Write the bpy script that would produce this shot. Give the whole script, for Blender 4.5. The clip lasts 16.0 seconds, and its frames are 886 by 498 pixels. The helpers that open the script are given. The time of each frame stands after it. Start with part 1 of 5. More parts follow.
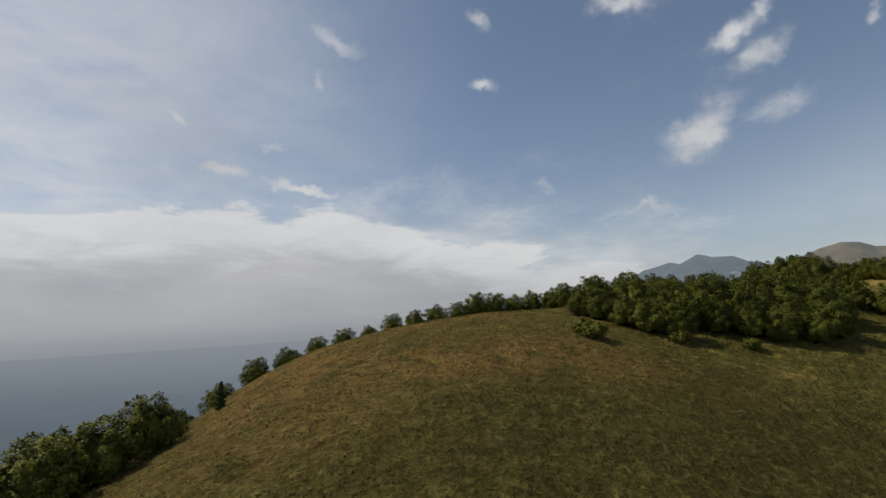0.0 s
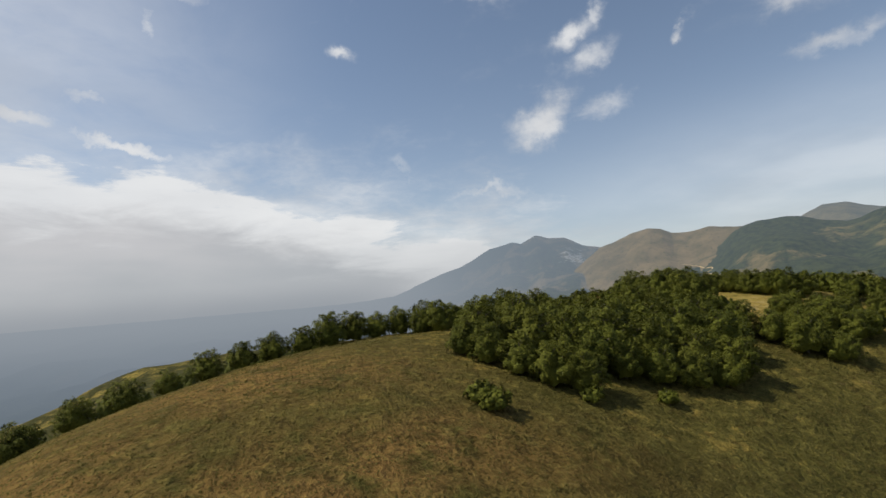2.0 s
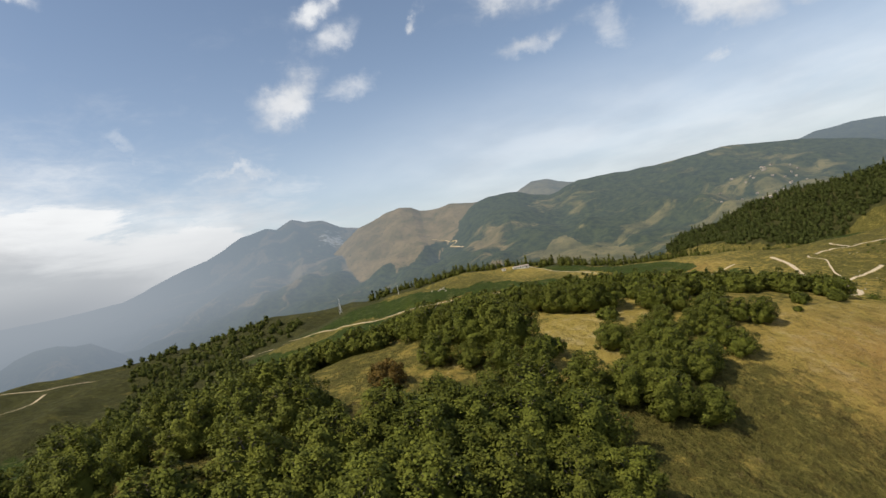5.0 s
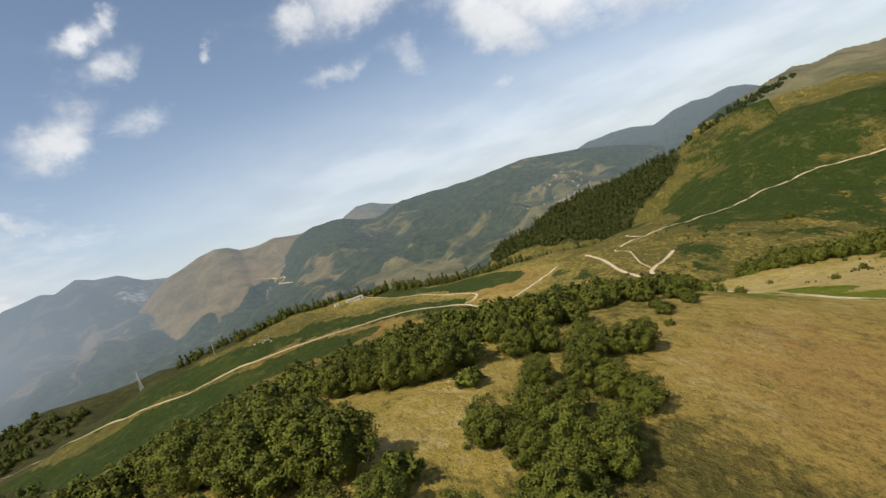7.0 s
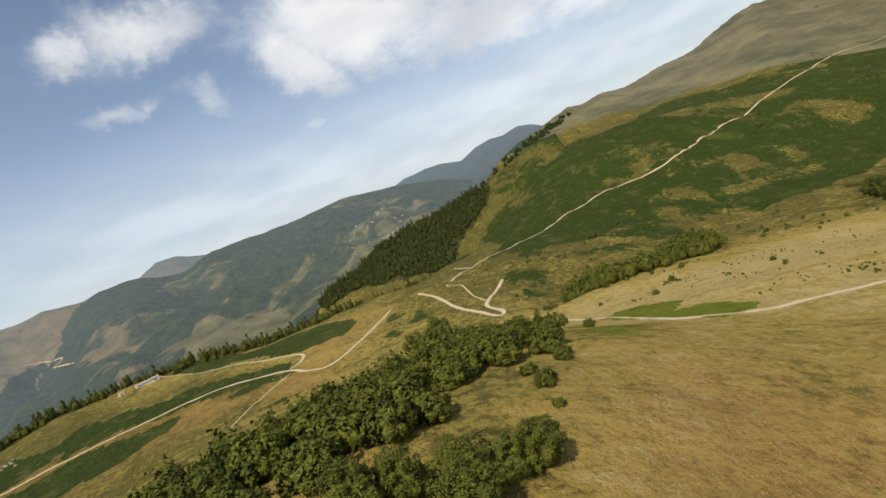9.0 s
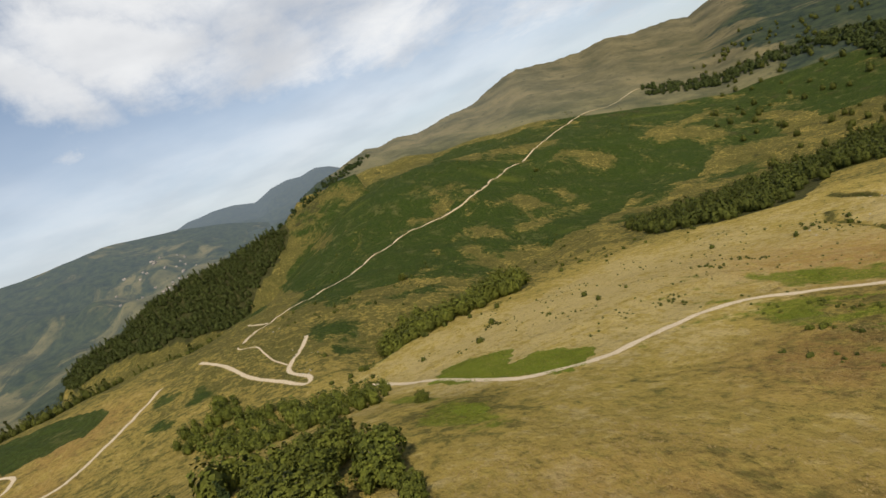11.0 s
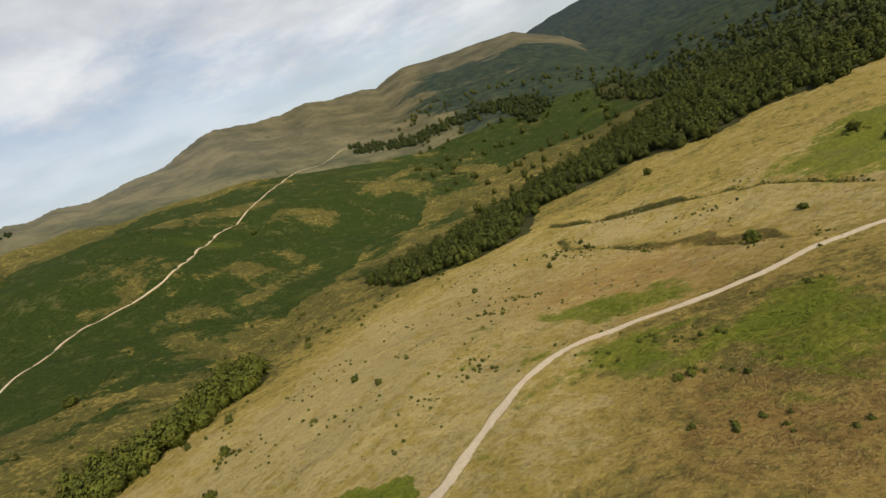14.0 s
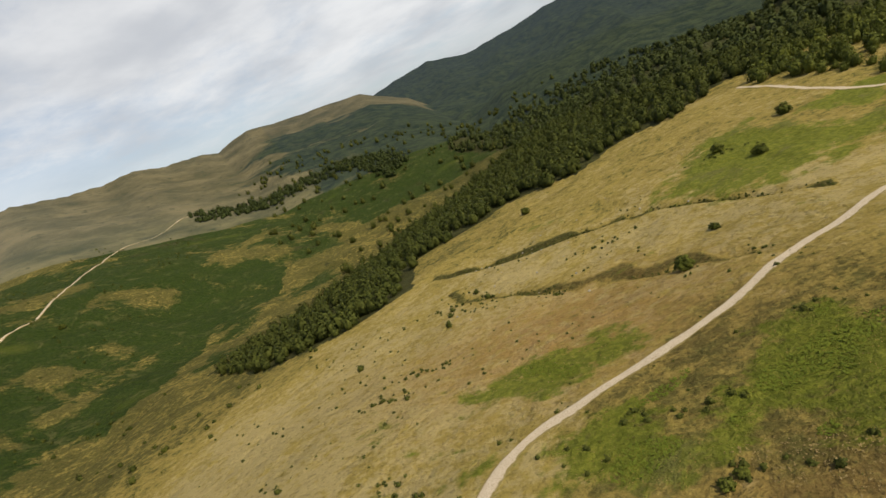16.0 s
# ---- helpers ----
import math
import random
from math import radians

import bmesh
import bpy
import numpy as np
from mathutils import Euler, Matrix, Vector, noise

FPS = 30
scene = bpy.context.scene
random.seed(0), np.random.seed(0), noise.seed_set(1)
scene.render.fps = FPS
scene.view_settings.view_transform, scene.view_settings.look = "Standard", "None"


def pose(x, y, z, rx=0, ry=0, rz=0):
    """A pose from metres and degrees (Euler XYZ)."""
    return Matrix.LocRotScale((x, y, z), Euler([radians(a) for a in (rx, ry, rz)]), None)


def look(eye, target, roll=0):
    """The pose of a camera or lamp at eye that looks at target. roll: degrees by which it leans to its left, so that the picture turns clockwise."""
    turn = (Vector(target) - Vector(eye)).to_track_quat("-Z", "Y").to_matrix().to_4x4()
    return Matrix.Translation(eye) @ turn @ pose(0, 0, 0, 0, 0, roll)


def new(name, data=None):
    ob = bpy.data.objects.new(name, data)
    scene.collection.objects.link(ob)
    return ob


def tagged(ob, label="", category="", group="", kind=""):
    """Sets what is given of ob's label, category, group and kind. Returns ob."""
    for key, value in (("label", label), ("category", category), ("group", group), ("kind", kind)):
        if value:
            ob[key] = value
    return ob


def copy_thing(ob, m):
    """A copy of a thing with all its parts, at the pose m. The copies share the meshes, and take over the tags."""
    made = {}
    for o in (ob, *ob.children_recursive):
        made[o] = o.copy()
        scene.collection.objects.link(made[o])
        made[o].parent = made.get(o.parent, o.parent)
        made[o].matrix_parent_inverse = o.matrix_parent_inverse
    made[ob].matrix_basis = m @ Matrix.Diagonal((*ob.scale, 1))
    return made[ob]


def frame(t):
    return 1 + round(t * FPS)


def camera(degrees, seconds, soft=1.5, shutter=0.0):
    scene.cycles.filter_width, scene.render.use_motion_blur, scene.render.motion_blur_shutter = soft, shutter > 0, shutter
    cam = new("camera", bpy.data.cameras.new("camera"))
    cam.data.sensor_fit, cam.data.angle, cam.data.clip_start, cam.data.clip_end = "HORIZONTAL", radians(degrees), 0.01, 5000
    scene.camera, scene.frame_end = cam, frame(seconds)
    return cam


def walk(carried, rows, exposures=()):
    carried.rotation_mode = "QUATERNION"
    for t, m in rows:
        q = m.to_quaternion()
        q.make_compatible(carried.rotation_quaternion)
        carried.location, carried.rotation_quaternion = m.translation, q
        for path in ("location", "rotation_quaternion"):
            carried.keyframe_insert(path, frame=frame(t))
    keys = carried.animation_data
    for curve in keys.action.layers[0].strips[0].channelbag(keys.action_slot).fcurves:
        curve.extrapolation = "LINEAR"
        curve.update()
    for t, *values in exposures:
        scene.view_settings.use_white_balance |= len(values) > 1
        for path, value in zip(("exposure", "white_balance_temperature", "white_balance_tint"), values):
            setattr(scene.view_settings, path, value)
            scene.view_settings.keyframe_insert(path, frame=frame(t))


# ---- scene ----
cam = camera(83.7, 16.0, soft=1.5)
# seconds, eye x, y, z, then yaw (left of +y), pitch (up) and lean
PATH = [
    (0.0, 0.00, 0.00, 20.00, -0.69, 9.78, -4.06),
    (0.5, -0.28, 9.71, 24.50, -5.79, 8.85, -4.83),
    (1.0, 0.16, 19.53, 28.84, -10.36, 7.75, -5.18),
    (1.5, 1.64, 29.40, 33.00, -14.22, 6.56, -5.17),
    (2.0, 3.73, 39.44, 36.89, -17.40, 5.59, -4.89),
    (2.5, 7.03, 49.47, 40.84, -20.96, 4.43, -4.82),
    (3.0, 11.22, 59.63, 44.59, -25.14, 3.09, -5.18),
    (3.5, 16.55, 69.80, 47.91, -29.44, 2.04, -6.18),
    (4.0, 23.08, 79.69, 50.94, -34.06, 1.11, -7.54),
    (4.5, 30.67, 89.03, 53.67, -39.23, 0.37, -9.01),
    (5.3, 45.05, 102.07, 56.41, -47.23, -0.68, -11.72),
    (6.2, 63.68, 113.88, 57.87, -55.83, -1.68, -15.08),
    (7.0, 81.39, 121.96, 58.94, -63.60, -2.30, -18.04),
    (7.5, 92.68, 125.89, 59.86, -68.39, -2.59, -19.75),
    (8.0, 104.29, 128.96, 60.57, -72.55, -3.13, -21.26),
    (8.5, 116.13, 131.45, 60.81, -77.97, -4.04, -22.32),
    (9.0, 128.24, 133.06, 61.05, -83.67, -5.10, -22.75),
    (9.8, 148.04, 133.82, 61.03, -92.90, -6.89, -22.94),
    (10.7, 170.57, 131.87, 60.19, -103.14, -8.88, -22.88),
    (11.5, 190.41, 127.48, 58.64, -111.59, -10.51, -22.80),
    (12.0, 202.58, 123.51, 57.31, -116.51, -11.47, -22.88),
    (12.5, 214.55, 119.04, 55.81, -121.62, -12.53, -23.23),
    (13.0, 226.16, 113.92, 53.86, -126.64, -13.47, -23.72),
    (13.5, 237.19, 107.73, 51.62, -132.55, -14.56, -23.98),
    (14.0, 247.56, 100.54, 49.09, -138.67, -15.59, -23.83),
    (14.5, 257.36, 92.53, 46.46, -143.39, -16.10, -24.27),
    (15.0, 266.33, 83.60, 43.74, -145.82, -15.59, -25.87),
    (15.5, 274.51, 73.93, 41.10, -149.58, -15.26, -26.41),
    (16.0, 281.91, 63.62, 38.35, -156.28, -15.91, -25.13),
]


def heading(x, y, z, yaw, pitch, lean):
    a, b = radians(yaw), radians(pitch)
    way = Vector((-math.sin(a) * math.cos(b), math.cos(a) * math.cos(b), math.sin(b)))
    return look((x, y, z), Vector((x, y, z)) + 10 * way, lean)


# the clip's camera brightens its picture as it turns away from the bright sky
EXPOSURES = [(0, -0.36), (2, -0.08), (4.5, 0.15), (8, 0.18), (12, 0.04), (16, 0.0)]
walk(cam, [(t, heading(x, y, z, yaw, pitch, lean)) for t, x, y, z, yaw, pitch, lean in PATH], EXPOSURES)

# ==== world, sun, light ====
SUN_BEARING, SUN_HEIGHT = 285.0, 52.0
sun_way = Vector((math.sin(radians(SUN_BEARING)) * math.cos(radians(SUN_HEIGHT)), math.cos(radians(SUN_BEARING)) * math.cos(radians(SUN_HEIGHT)), math.sin(radians(SUN_HEIGHT))))
sun = new("sun", bpy.data.lights.new("sun", "SUN"))
sun.data.energy, sun.data.angle, sun.data.color = 4.15, radians(0.6), (1.0, 0.905, 0.68)
sun.matrix_world = look(sun_way * 100, (0, 0, 0))


class Nodes:
    """A node tree with short calls."""

    def __init__(self, tree):
        self.tree = tree
        tree.nodes.clear()

    def add(self, kind, inputs=(), **settings):
        node = self.tree.nodes.new(kind)
        for key, value in settings.items():
            if key == "operation":
                node.operation = value
            elif key == "use_clamp":
                node.use_clamp = value
            elif key == "data_type":
                node.data_type = value
            elif key == "blend_type":
                node.blend_type = value
            elif key == "clamp_factor":
                node.clamp_factor = value
            elif key == "interpolation_type":
                node.interpolation_type = value
            elif key == "attribute_name":
                node.attribute_name = value
        for key, value in dict(inputs).items():
            self.put(node.inputs[key], value)
        return node

    def put(self, socket, value):
        if isinstance(value, bpy.types.NodeSocket):
            self.tree.links.new(value, socket)
        elif value is not None:
            socket.default_value = value

    def math(self, op, a, b=None, c=None, clamp=False):
        n = self.add("ShaderNodeMath", {0: a}, operation=op, use_clamp=clamp)
        if b is not None:
            self.put(n.inputs[1], b)
        if c is not None:
            self.put(n.inputs[2], c)
        return n.outputs[0]

    def mix(self, fac, a, b, blend="MIX"):
        n = self.add("ShaderNodeMix", data_type="RGBA", blend_type=blend, clamp_factor=True)
        self.put(n.inputs[0], fac)
        self.put(n.inputs[6], a)
        self.put(n.inputs[7], b)
        return n.outputs[2]

    def noise(self, vec, scale, detail=4.0, rough=0.55, warp=0.0):
        n = self.add("ShaderNodeTexNoise", {"Scale": scale, "Detail": detail, "Roughness": rough, "Distortion": warp})
        if vec is not None:
            self.put(n.inputs["Vector"], vec)
        return n.outputs["Fac"]

    def ramp(self, v, lo, hi):
        n = self.add("ShaderNodeMapRange", {"Value": v, "From Min": lo, "From Max": hi}, interpolation_type="SMOOTHSTEP")
        return n.outputs[0]


def col(r, g, b):
    return (r, g, b, 1.0)


world = bpy.data.worlds.new("sky")
world.use_nodes = True
scene.world = world
w = Nodes(world.node_tree)
sky = w.add("ShaderNodeTexSky")
sky.sky_type, sky.sun_disc = "NISHITA", False
sky.sun_elevation, sky.sun_rotation = radians(SUN_HEIGHT), radians(SUN_BEARING)
sky.altitude, sky.air_density, sky.dust_density, sky.ozone_density = 1500.0, 1.0, 1.6, 1.6
spot = w.add("ShaderNodeTexCoord").outputs["Generated"]
xyz = w.add("ShaderNodeSeparateXYZ", {0: spot})
up = w.math("MAXIMUM", xyz.outputs[2], 0.0)
# clouds lie on a level sheet, so that they crowd together towards the horizon
lean = w.math("DIVIDE", 1.0, w.math("ADD", up, 0.16))
sheet = w.add("ShaderNodeCombineXYZ", {0: w.math("MULTIPLY", xyz.outputs[0], lean), 1: w.math("MULTIPLY", xyz.outputs[1], lean), 2: 0.0}).outputs[0]
wisps = w.noise(sheet, 2.3, 8.0, 0.62, 0.4)
heaps = w.noise(sheet, 0.9, 7.0, 0.6, 0.2)


# the banks' rims are torn by the wind
torn = w.add("ShaderNodeTexNoise", {"Vector": spot, "Scale": 9.0, "Detail": 6.0, "Roughness": 0.62}).outputs["Color"]
torn = w.add("ShaderNodeVectorMath", {0: torn, 1: (0.5, 0.5, 0.5)}, operation="SUBTRACT").outputs[0]
torn = w.add("ShaderNodeVectorMath", {0: torn, "Scale": 0.13}, operation="SCALE").outputs[0]
ragged = w.add("ShaderNodeVectorMath", {0: spot, 1: torn}, operation="ADD").outputs[0]


def cloud_bank(bearing, rise, wide, tall, turn=0.0):
    """1 at the middle of a bank of clouds, falling to 0 at its rim."""
    a, b = radians(bearing), radians(rise)
    ahead = Vector((math.sin(a) * math.cos(b), math.cos(a) * math.cos(b), math.sin(b)))
    side = ahead.cross(Vector((0, 0, 1))).normalized()
    over = side.cross(ahead).normalized()
    c, s = math.cos(radians(turn)), math.sin(radians(turn))
    side, over = side * c + over * s, over * c - side * s

    def along(v, size):
        d = w.add("ShaderNodeVectorMath", {0: ragged, 1: tuple(v)}, operation="DOT_PRODUCT").outputs["Value"]
        q = w.math("DIVIDE", d, math.radians(size * 1.1))
        return w.math("MULTIPLY", q, q)

    front = w.add("ShaderNodeVectorMath", {0: spot, 1: tuple(ahead)}, operation="DOT_PRODUCT").outputs["Value"]
    fall = w.math("EXPONENT", w.math("MULTIPLY", w.math("ADD", along(side, wide), along(over, tall)), -1.0))
    return w.math("MULTIPLY", fall, w.math("GREATER_THAN", front, 0.0))


# bearing, height, half width and half height of each bank, how dense, its slant
BANKS = [(30.2, 18.9, 3.4, 2.1, 1.5, 22), (37.3, 19.2, 2.6, 1.7, 0.95, 0), (35.6, 23.8, 2.6, 1.2, 0.9, 25), (35.2, 27.3, 2.0, 1.1, 1.1, 22), (37.8, 28.6, 1.1, 0.8, 0.8, 36), (6.8, 27.2, 1.4, 0.8, 1.05, -17), (24.1, 32.3, 2.4, 1.0, 0.9, -8), (7.0, 34.2, 1.5, 0.8, 0.9, -18),
         (-11.1, 33.0, 3.6, 1.3, 0.85, -14), (-12.9, 28.5, 1.4, 0.9, 0.7, -59), (-24.3, 19.0, 3.9, 1.0, 1.2, -12), (-16.0, 17.3, 4.4, 0.75, 1.3, -6), (-18.6, 21.1, 2.0, 0.9, 0.9, -13), (-28.8, 23.4, 0.9, 0.7, 1.1, -2), (-26.7, 23.5, 1.2, 0.6, 0.7, -1)]
BANKS_EAST = [(59.4, 19.7, 2.6, 1.0, 0.8, 10), (66.5, 18.8, 2.6, 1.5, 0.65, -34), (46.1, 24.9, 0.9, 0.6, 0.9, -14), (13.5, 15.0, 2.0, 0.9, 0.65, -24), (23.3, 11.7, 5.0, 0.6, 0.75, -7), (-30.4, 18.6, 2.4, 1.6, 0.8, -3), (55.5, 25.5, 1.8, 1.4, 0.95, 9), (62.7, 26.1, 5.8, 2.2, 1.25, 3), (57.8, 19.5, 2.8, 1.0, 0.85, 12),
              (76.9, 19.3, 5.0, 2.8, 1.3, -51), (84.2, 21.1, 9.0, 4.2, 1.5, -15), (97.1, 16.9, 9.0, 4.2, 1.25, -8), (76.0, 13.1, 1.4, 0.9, 0.65, -7), (110.1, 15.5, 10.0, 5.0, 1.15, -10), (88, 26, 9, 5, 1.2, 0)]
BANKS_SOUTH = [(-44, 9, 38, 10.5, 1.0, 0), (-8, 8, 24, 9.0, 1.0, 0), (14, 6, 16, 6.5, 0.9, 0), (30, 5, 14, 4, 0.5, 0), (-33, 24, 3, 0.9, 0.7, 0), (-34, 30, 14, 5, 0.62, 15), (-20, 25, 10, 2.5, 0.5, 8), (104, 23, 17, 8, 1.1, 0), (118, 21, 20, 9, 1.2, 0), (142, 17, 24, 10, 1.4, 0), (168, 13, 28, 12, 1.4, 0), (-130, 22, 70, 20, 0.75, 0)]
cover = 0.0
for bearing, rise, wide, tall, dense, turn in BANKS + BANKS_EAST + BANKS_SOUTH:
    cover = w.math("MAXIMUM", w.math("MULTIPLY", cloud_bank(bearing, rise, wide, tall, turn), dense), cover)
fringe = w.noise(sheet, 6.5, 7.0, 0.65, 0.6)
texture = w.math("ADD", w.math("ADD", w.math("MULTIPLY", wisps, 0.75), w.math("MULTIPLY", heaps, 0.5)), w.math("MULTIPLY", fringe, 0.45))
cloud = w.ramp(w.math("ADD", w.math("MULTIPLY", w.math("SUBTRACT", texture, 0.85), 2.2), w.math("MULTIPLY", cover, 1.55)), 0.12, 2.1)
# a solid bank lies along the horizon ahead, its top sinking to the east
top = w.add("ShaderNodeMapRange", {"Value": xyz.outputs[0], "From Min": -0.15, "From Max": 0.62, "To Min": 0.255, "To Max": 0.02}).outputs[0]
roll = w.noise(w.add("ShaderNodeVectorMath", {0: spot, 1: (0.6, 0.6, 2.2)}, operation="MULTIPLY").outputs[0], 9.0, 8.0, 0.62, 0.5)
depth = w.math("ADD", w.math("SUBTRACT", top, up), w.math("ADD", w.math("MULTIPLY", w.math("SUBTRACT", heaps, 0.5), 0.16), w.math("MULTIPLY", w.math("SUBTRACT", roll, 0.5), 0.15)))
solid = w.math("MULTIPLY", w.ramp(depth, -0.012, 0.022), w.ramp(xyz.outputs[1], -0.1, 0.2))
cloud = w.math("MAXIMUM", cloud, solid)
veil = w.math("MULTIPLY", w.math("MULTIPLY", w.ramp(xyz.outputs[0], 0.15, -0.75), w.ramp(xyz.outputs[1], 0.0, 0.4)), w.ramp(wisps, 0.08, 0.66))
cloud = w.math("MAXIMUM", cloud, w.math("MULTIPLY", veil, 0.85))
# thin high cloud whitens the east
pale = w.math("MULTIPLY", w.math("MULTIPLY", w.ramp(xyz.outputs[0], 0.35, 0.95), w.ramp(up, 0.36, 0.10)), w.math("ADD", 0.55, w.math("MULTIPLY", w.ramp(heaps, 0.3, 0.7), 0.45)))
cloud = w.math("MAXIMUM", cloud, w.math("MULTIPLY", pale, 0.6))
haze = w.math("EXPONENT", w.math("MULTIPLY", up, -6.5))
SKY = 0.138
blue = w.mix(1.0, sky.outputs[0], col(SKY * 1.13, SKY * 1.03, SKY * 0.91), "MULTIPLY")
blue = w.mix(w.math("MULTIPLY", haze, 0.9), blue, col(0.47, 0.50, 0.535))
shade = w.ramp(w.noise(sheet, 1.5, 5.0, 0.5), 0.35, 0.7)
white = w.mix(w.math("MULTIPLY", shade, w.math("SUBTRACT", 1.0, w.math("MULTIPLY", solid, 0.7))), col(0.88, 0.88, 0.875), col(0.60, 0.615, 0.64))
# the long bank ahead is bright along its top and grey beneath
under = w.ramp(depth, 0.03, 0.13)
north = w.math("MULTIPLY", w.ramp(xyz.outputs[0], 0.45, 0.15), w.ramp(xyz.outputs[1], 0.0, 0.3))
white = w.mix(w.math("MULTIPLY", w.math("MULTIPLY", under, north), 0.95), white, w.mix(w.ramp(w.noise(w.add("ShaderNodeVectorMath", {0: spot, 1: (1, 1, 3)}, operation="MULTIPLY").outputs[0], 2.2, 5.0, 0.5, 0.3), 0.3, 0.7), col(0.42, 0.435, 0.455), col(0.60, 0.585, 0.59)))
white = w.mix(w.math("MULTIPLY", w.ramp(up, 0.16, 0.02), 0.6), white, col(0.42, 0.445, 0.48))
final = w.mix(w.math("MULTIPLY", cloud, 0.9), blue, white)
# dull air over the northern plain
murk = w.math("MULTIPLY", w.math("MULTIPLY", w.ramp(up, 0.06, 0.0), w.ramp(xyz.outputs[0], 0.36, 0.05)), w.ramp(xyz.outputs[1], 0.0, 0.4))
final = w.mix(w.math("MULTIPLY", murk, 0.8), final, col(0.30, 0.33, 0.365))
below = w.ramp(xyz.outputs[2], -0.02, 0.002)
final = w.mix(below, col(0.13, 0.17, 0.22), final)
ground_glow = w.add("ShaderNodeBackground", {"Color": final, "Strength": 1.0})
w.add("ShaderNodeOutputWorld", {"Surface": ground_glow.outputs[0]})

# ==== materials ====


def material(name, build, rough=0.9, shine=0.05):
    m = bpy.data.materials.new(name)
    m.use_nodes = True
    n = Nodes(m.node_tree)
    out = n.add("ShaderNodeOutputMaterial")
    p = n.add("ShaderNodeBsdfPrincipled", {"Roughness": rough, "Specular IOR Level": shine})
    n.tree.links.new(p.outputs[0], out.inputs[0])
    build(n, p, out)
    return m


def places(n, scale=(1, 1, 1)):
    g = n.add("ShaderNodeNewGeometry").outputs["Position"]
    return n.add("ShaderNodeVectorMath", {0: g, 1: scale}, operation="MULTIPLY").outputs[0]


def bump(n, p, fac, strength, distance):
    b = n.add("ShaderNodeBump", {"Height": fac, "Strength": strength, "Distance": distance})
    n.tree.links.new(b.outputs[0], p.inputs["Normal"])


HAZE = col(0.215, 0.260, 0.310)


def sward(n, v, tone):
    """Grass from pale straw (0) over gold (0.5) to olive (1), broken up by two sizes of patches."""
    broken = n.math("SUBTRACT", n.noise(v, 0.030, 8, 0.70, 0.9), 0.5)
    clumps = n.math("SUBTRACT", n.noise(v, 0.24, 6, 0.70, 0.3), 0.5)
    k = n.math("ADD", tone, n.math("ADD", n.math("MULTIPLY", broken, 1.8), n.math("MULTIPLY", clumps, 2.3)))
    c = n.mix(n.ramp(k, 0.0, 0.5), col(0.372, 0.290, 0.126), col(0.290, 0.218, 0.058))
    c = n.mix(n.ramp(k, 0.5, 1.0), c, col(0.100, 0.092, 0.025))
    # past 1 darker still, which also paints shade on the knoll's near face
    return n.mix(n.ramp(k, 1.0, 1.6), c, col(0.056, 0.054, 0.014))


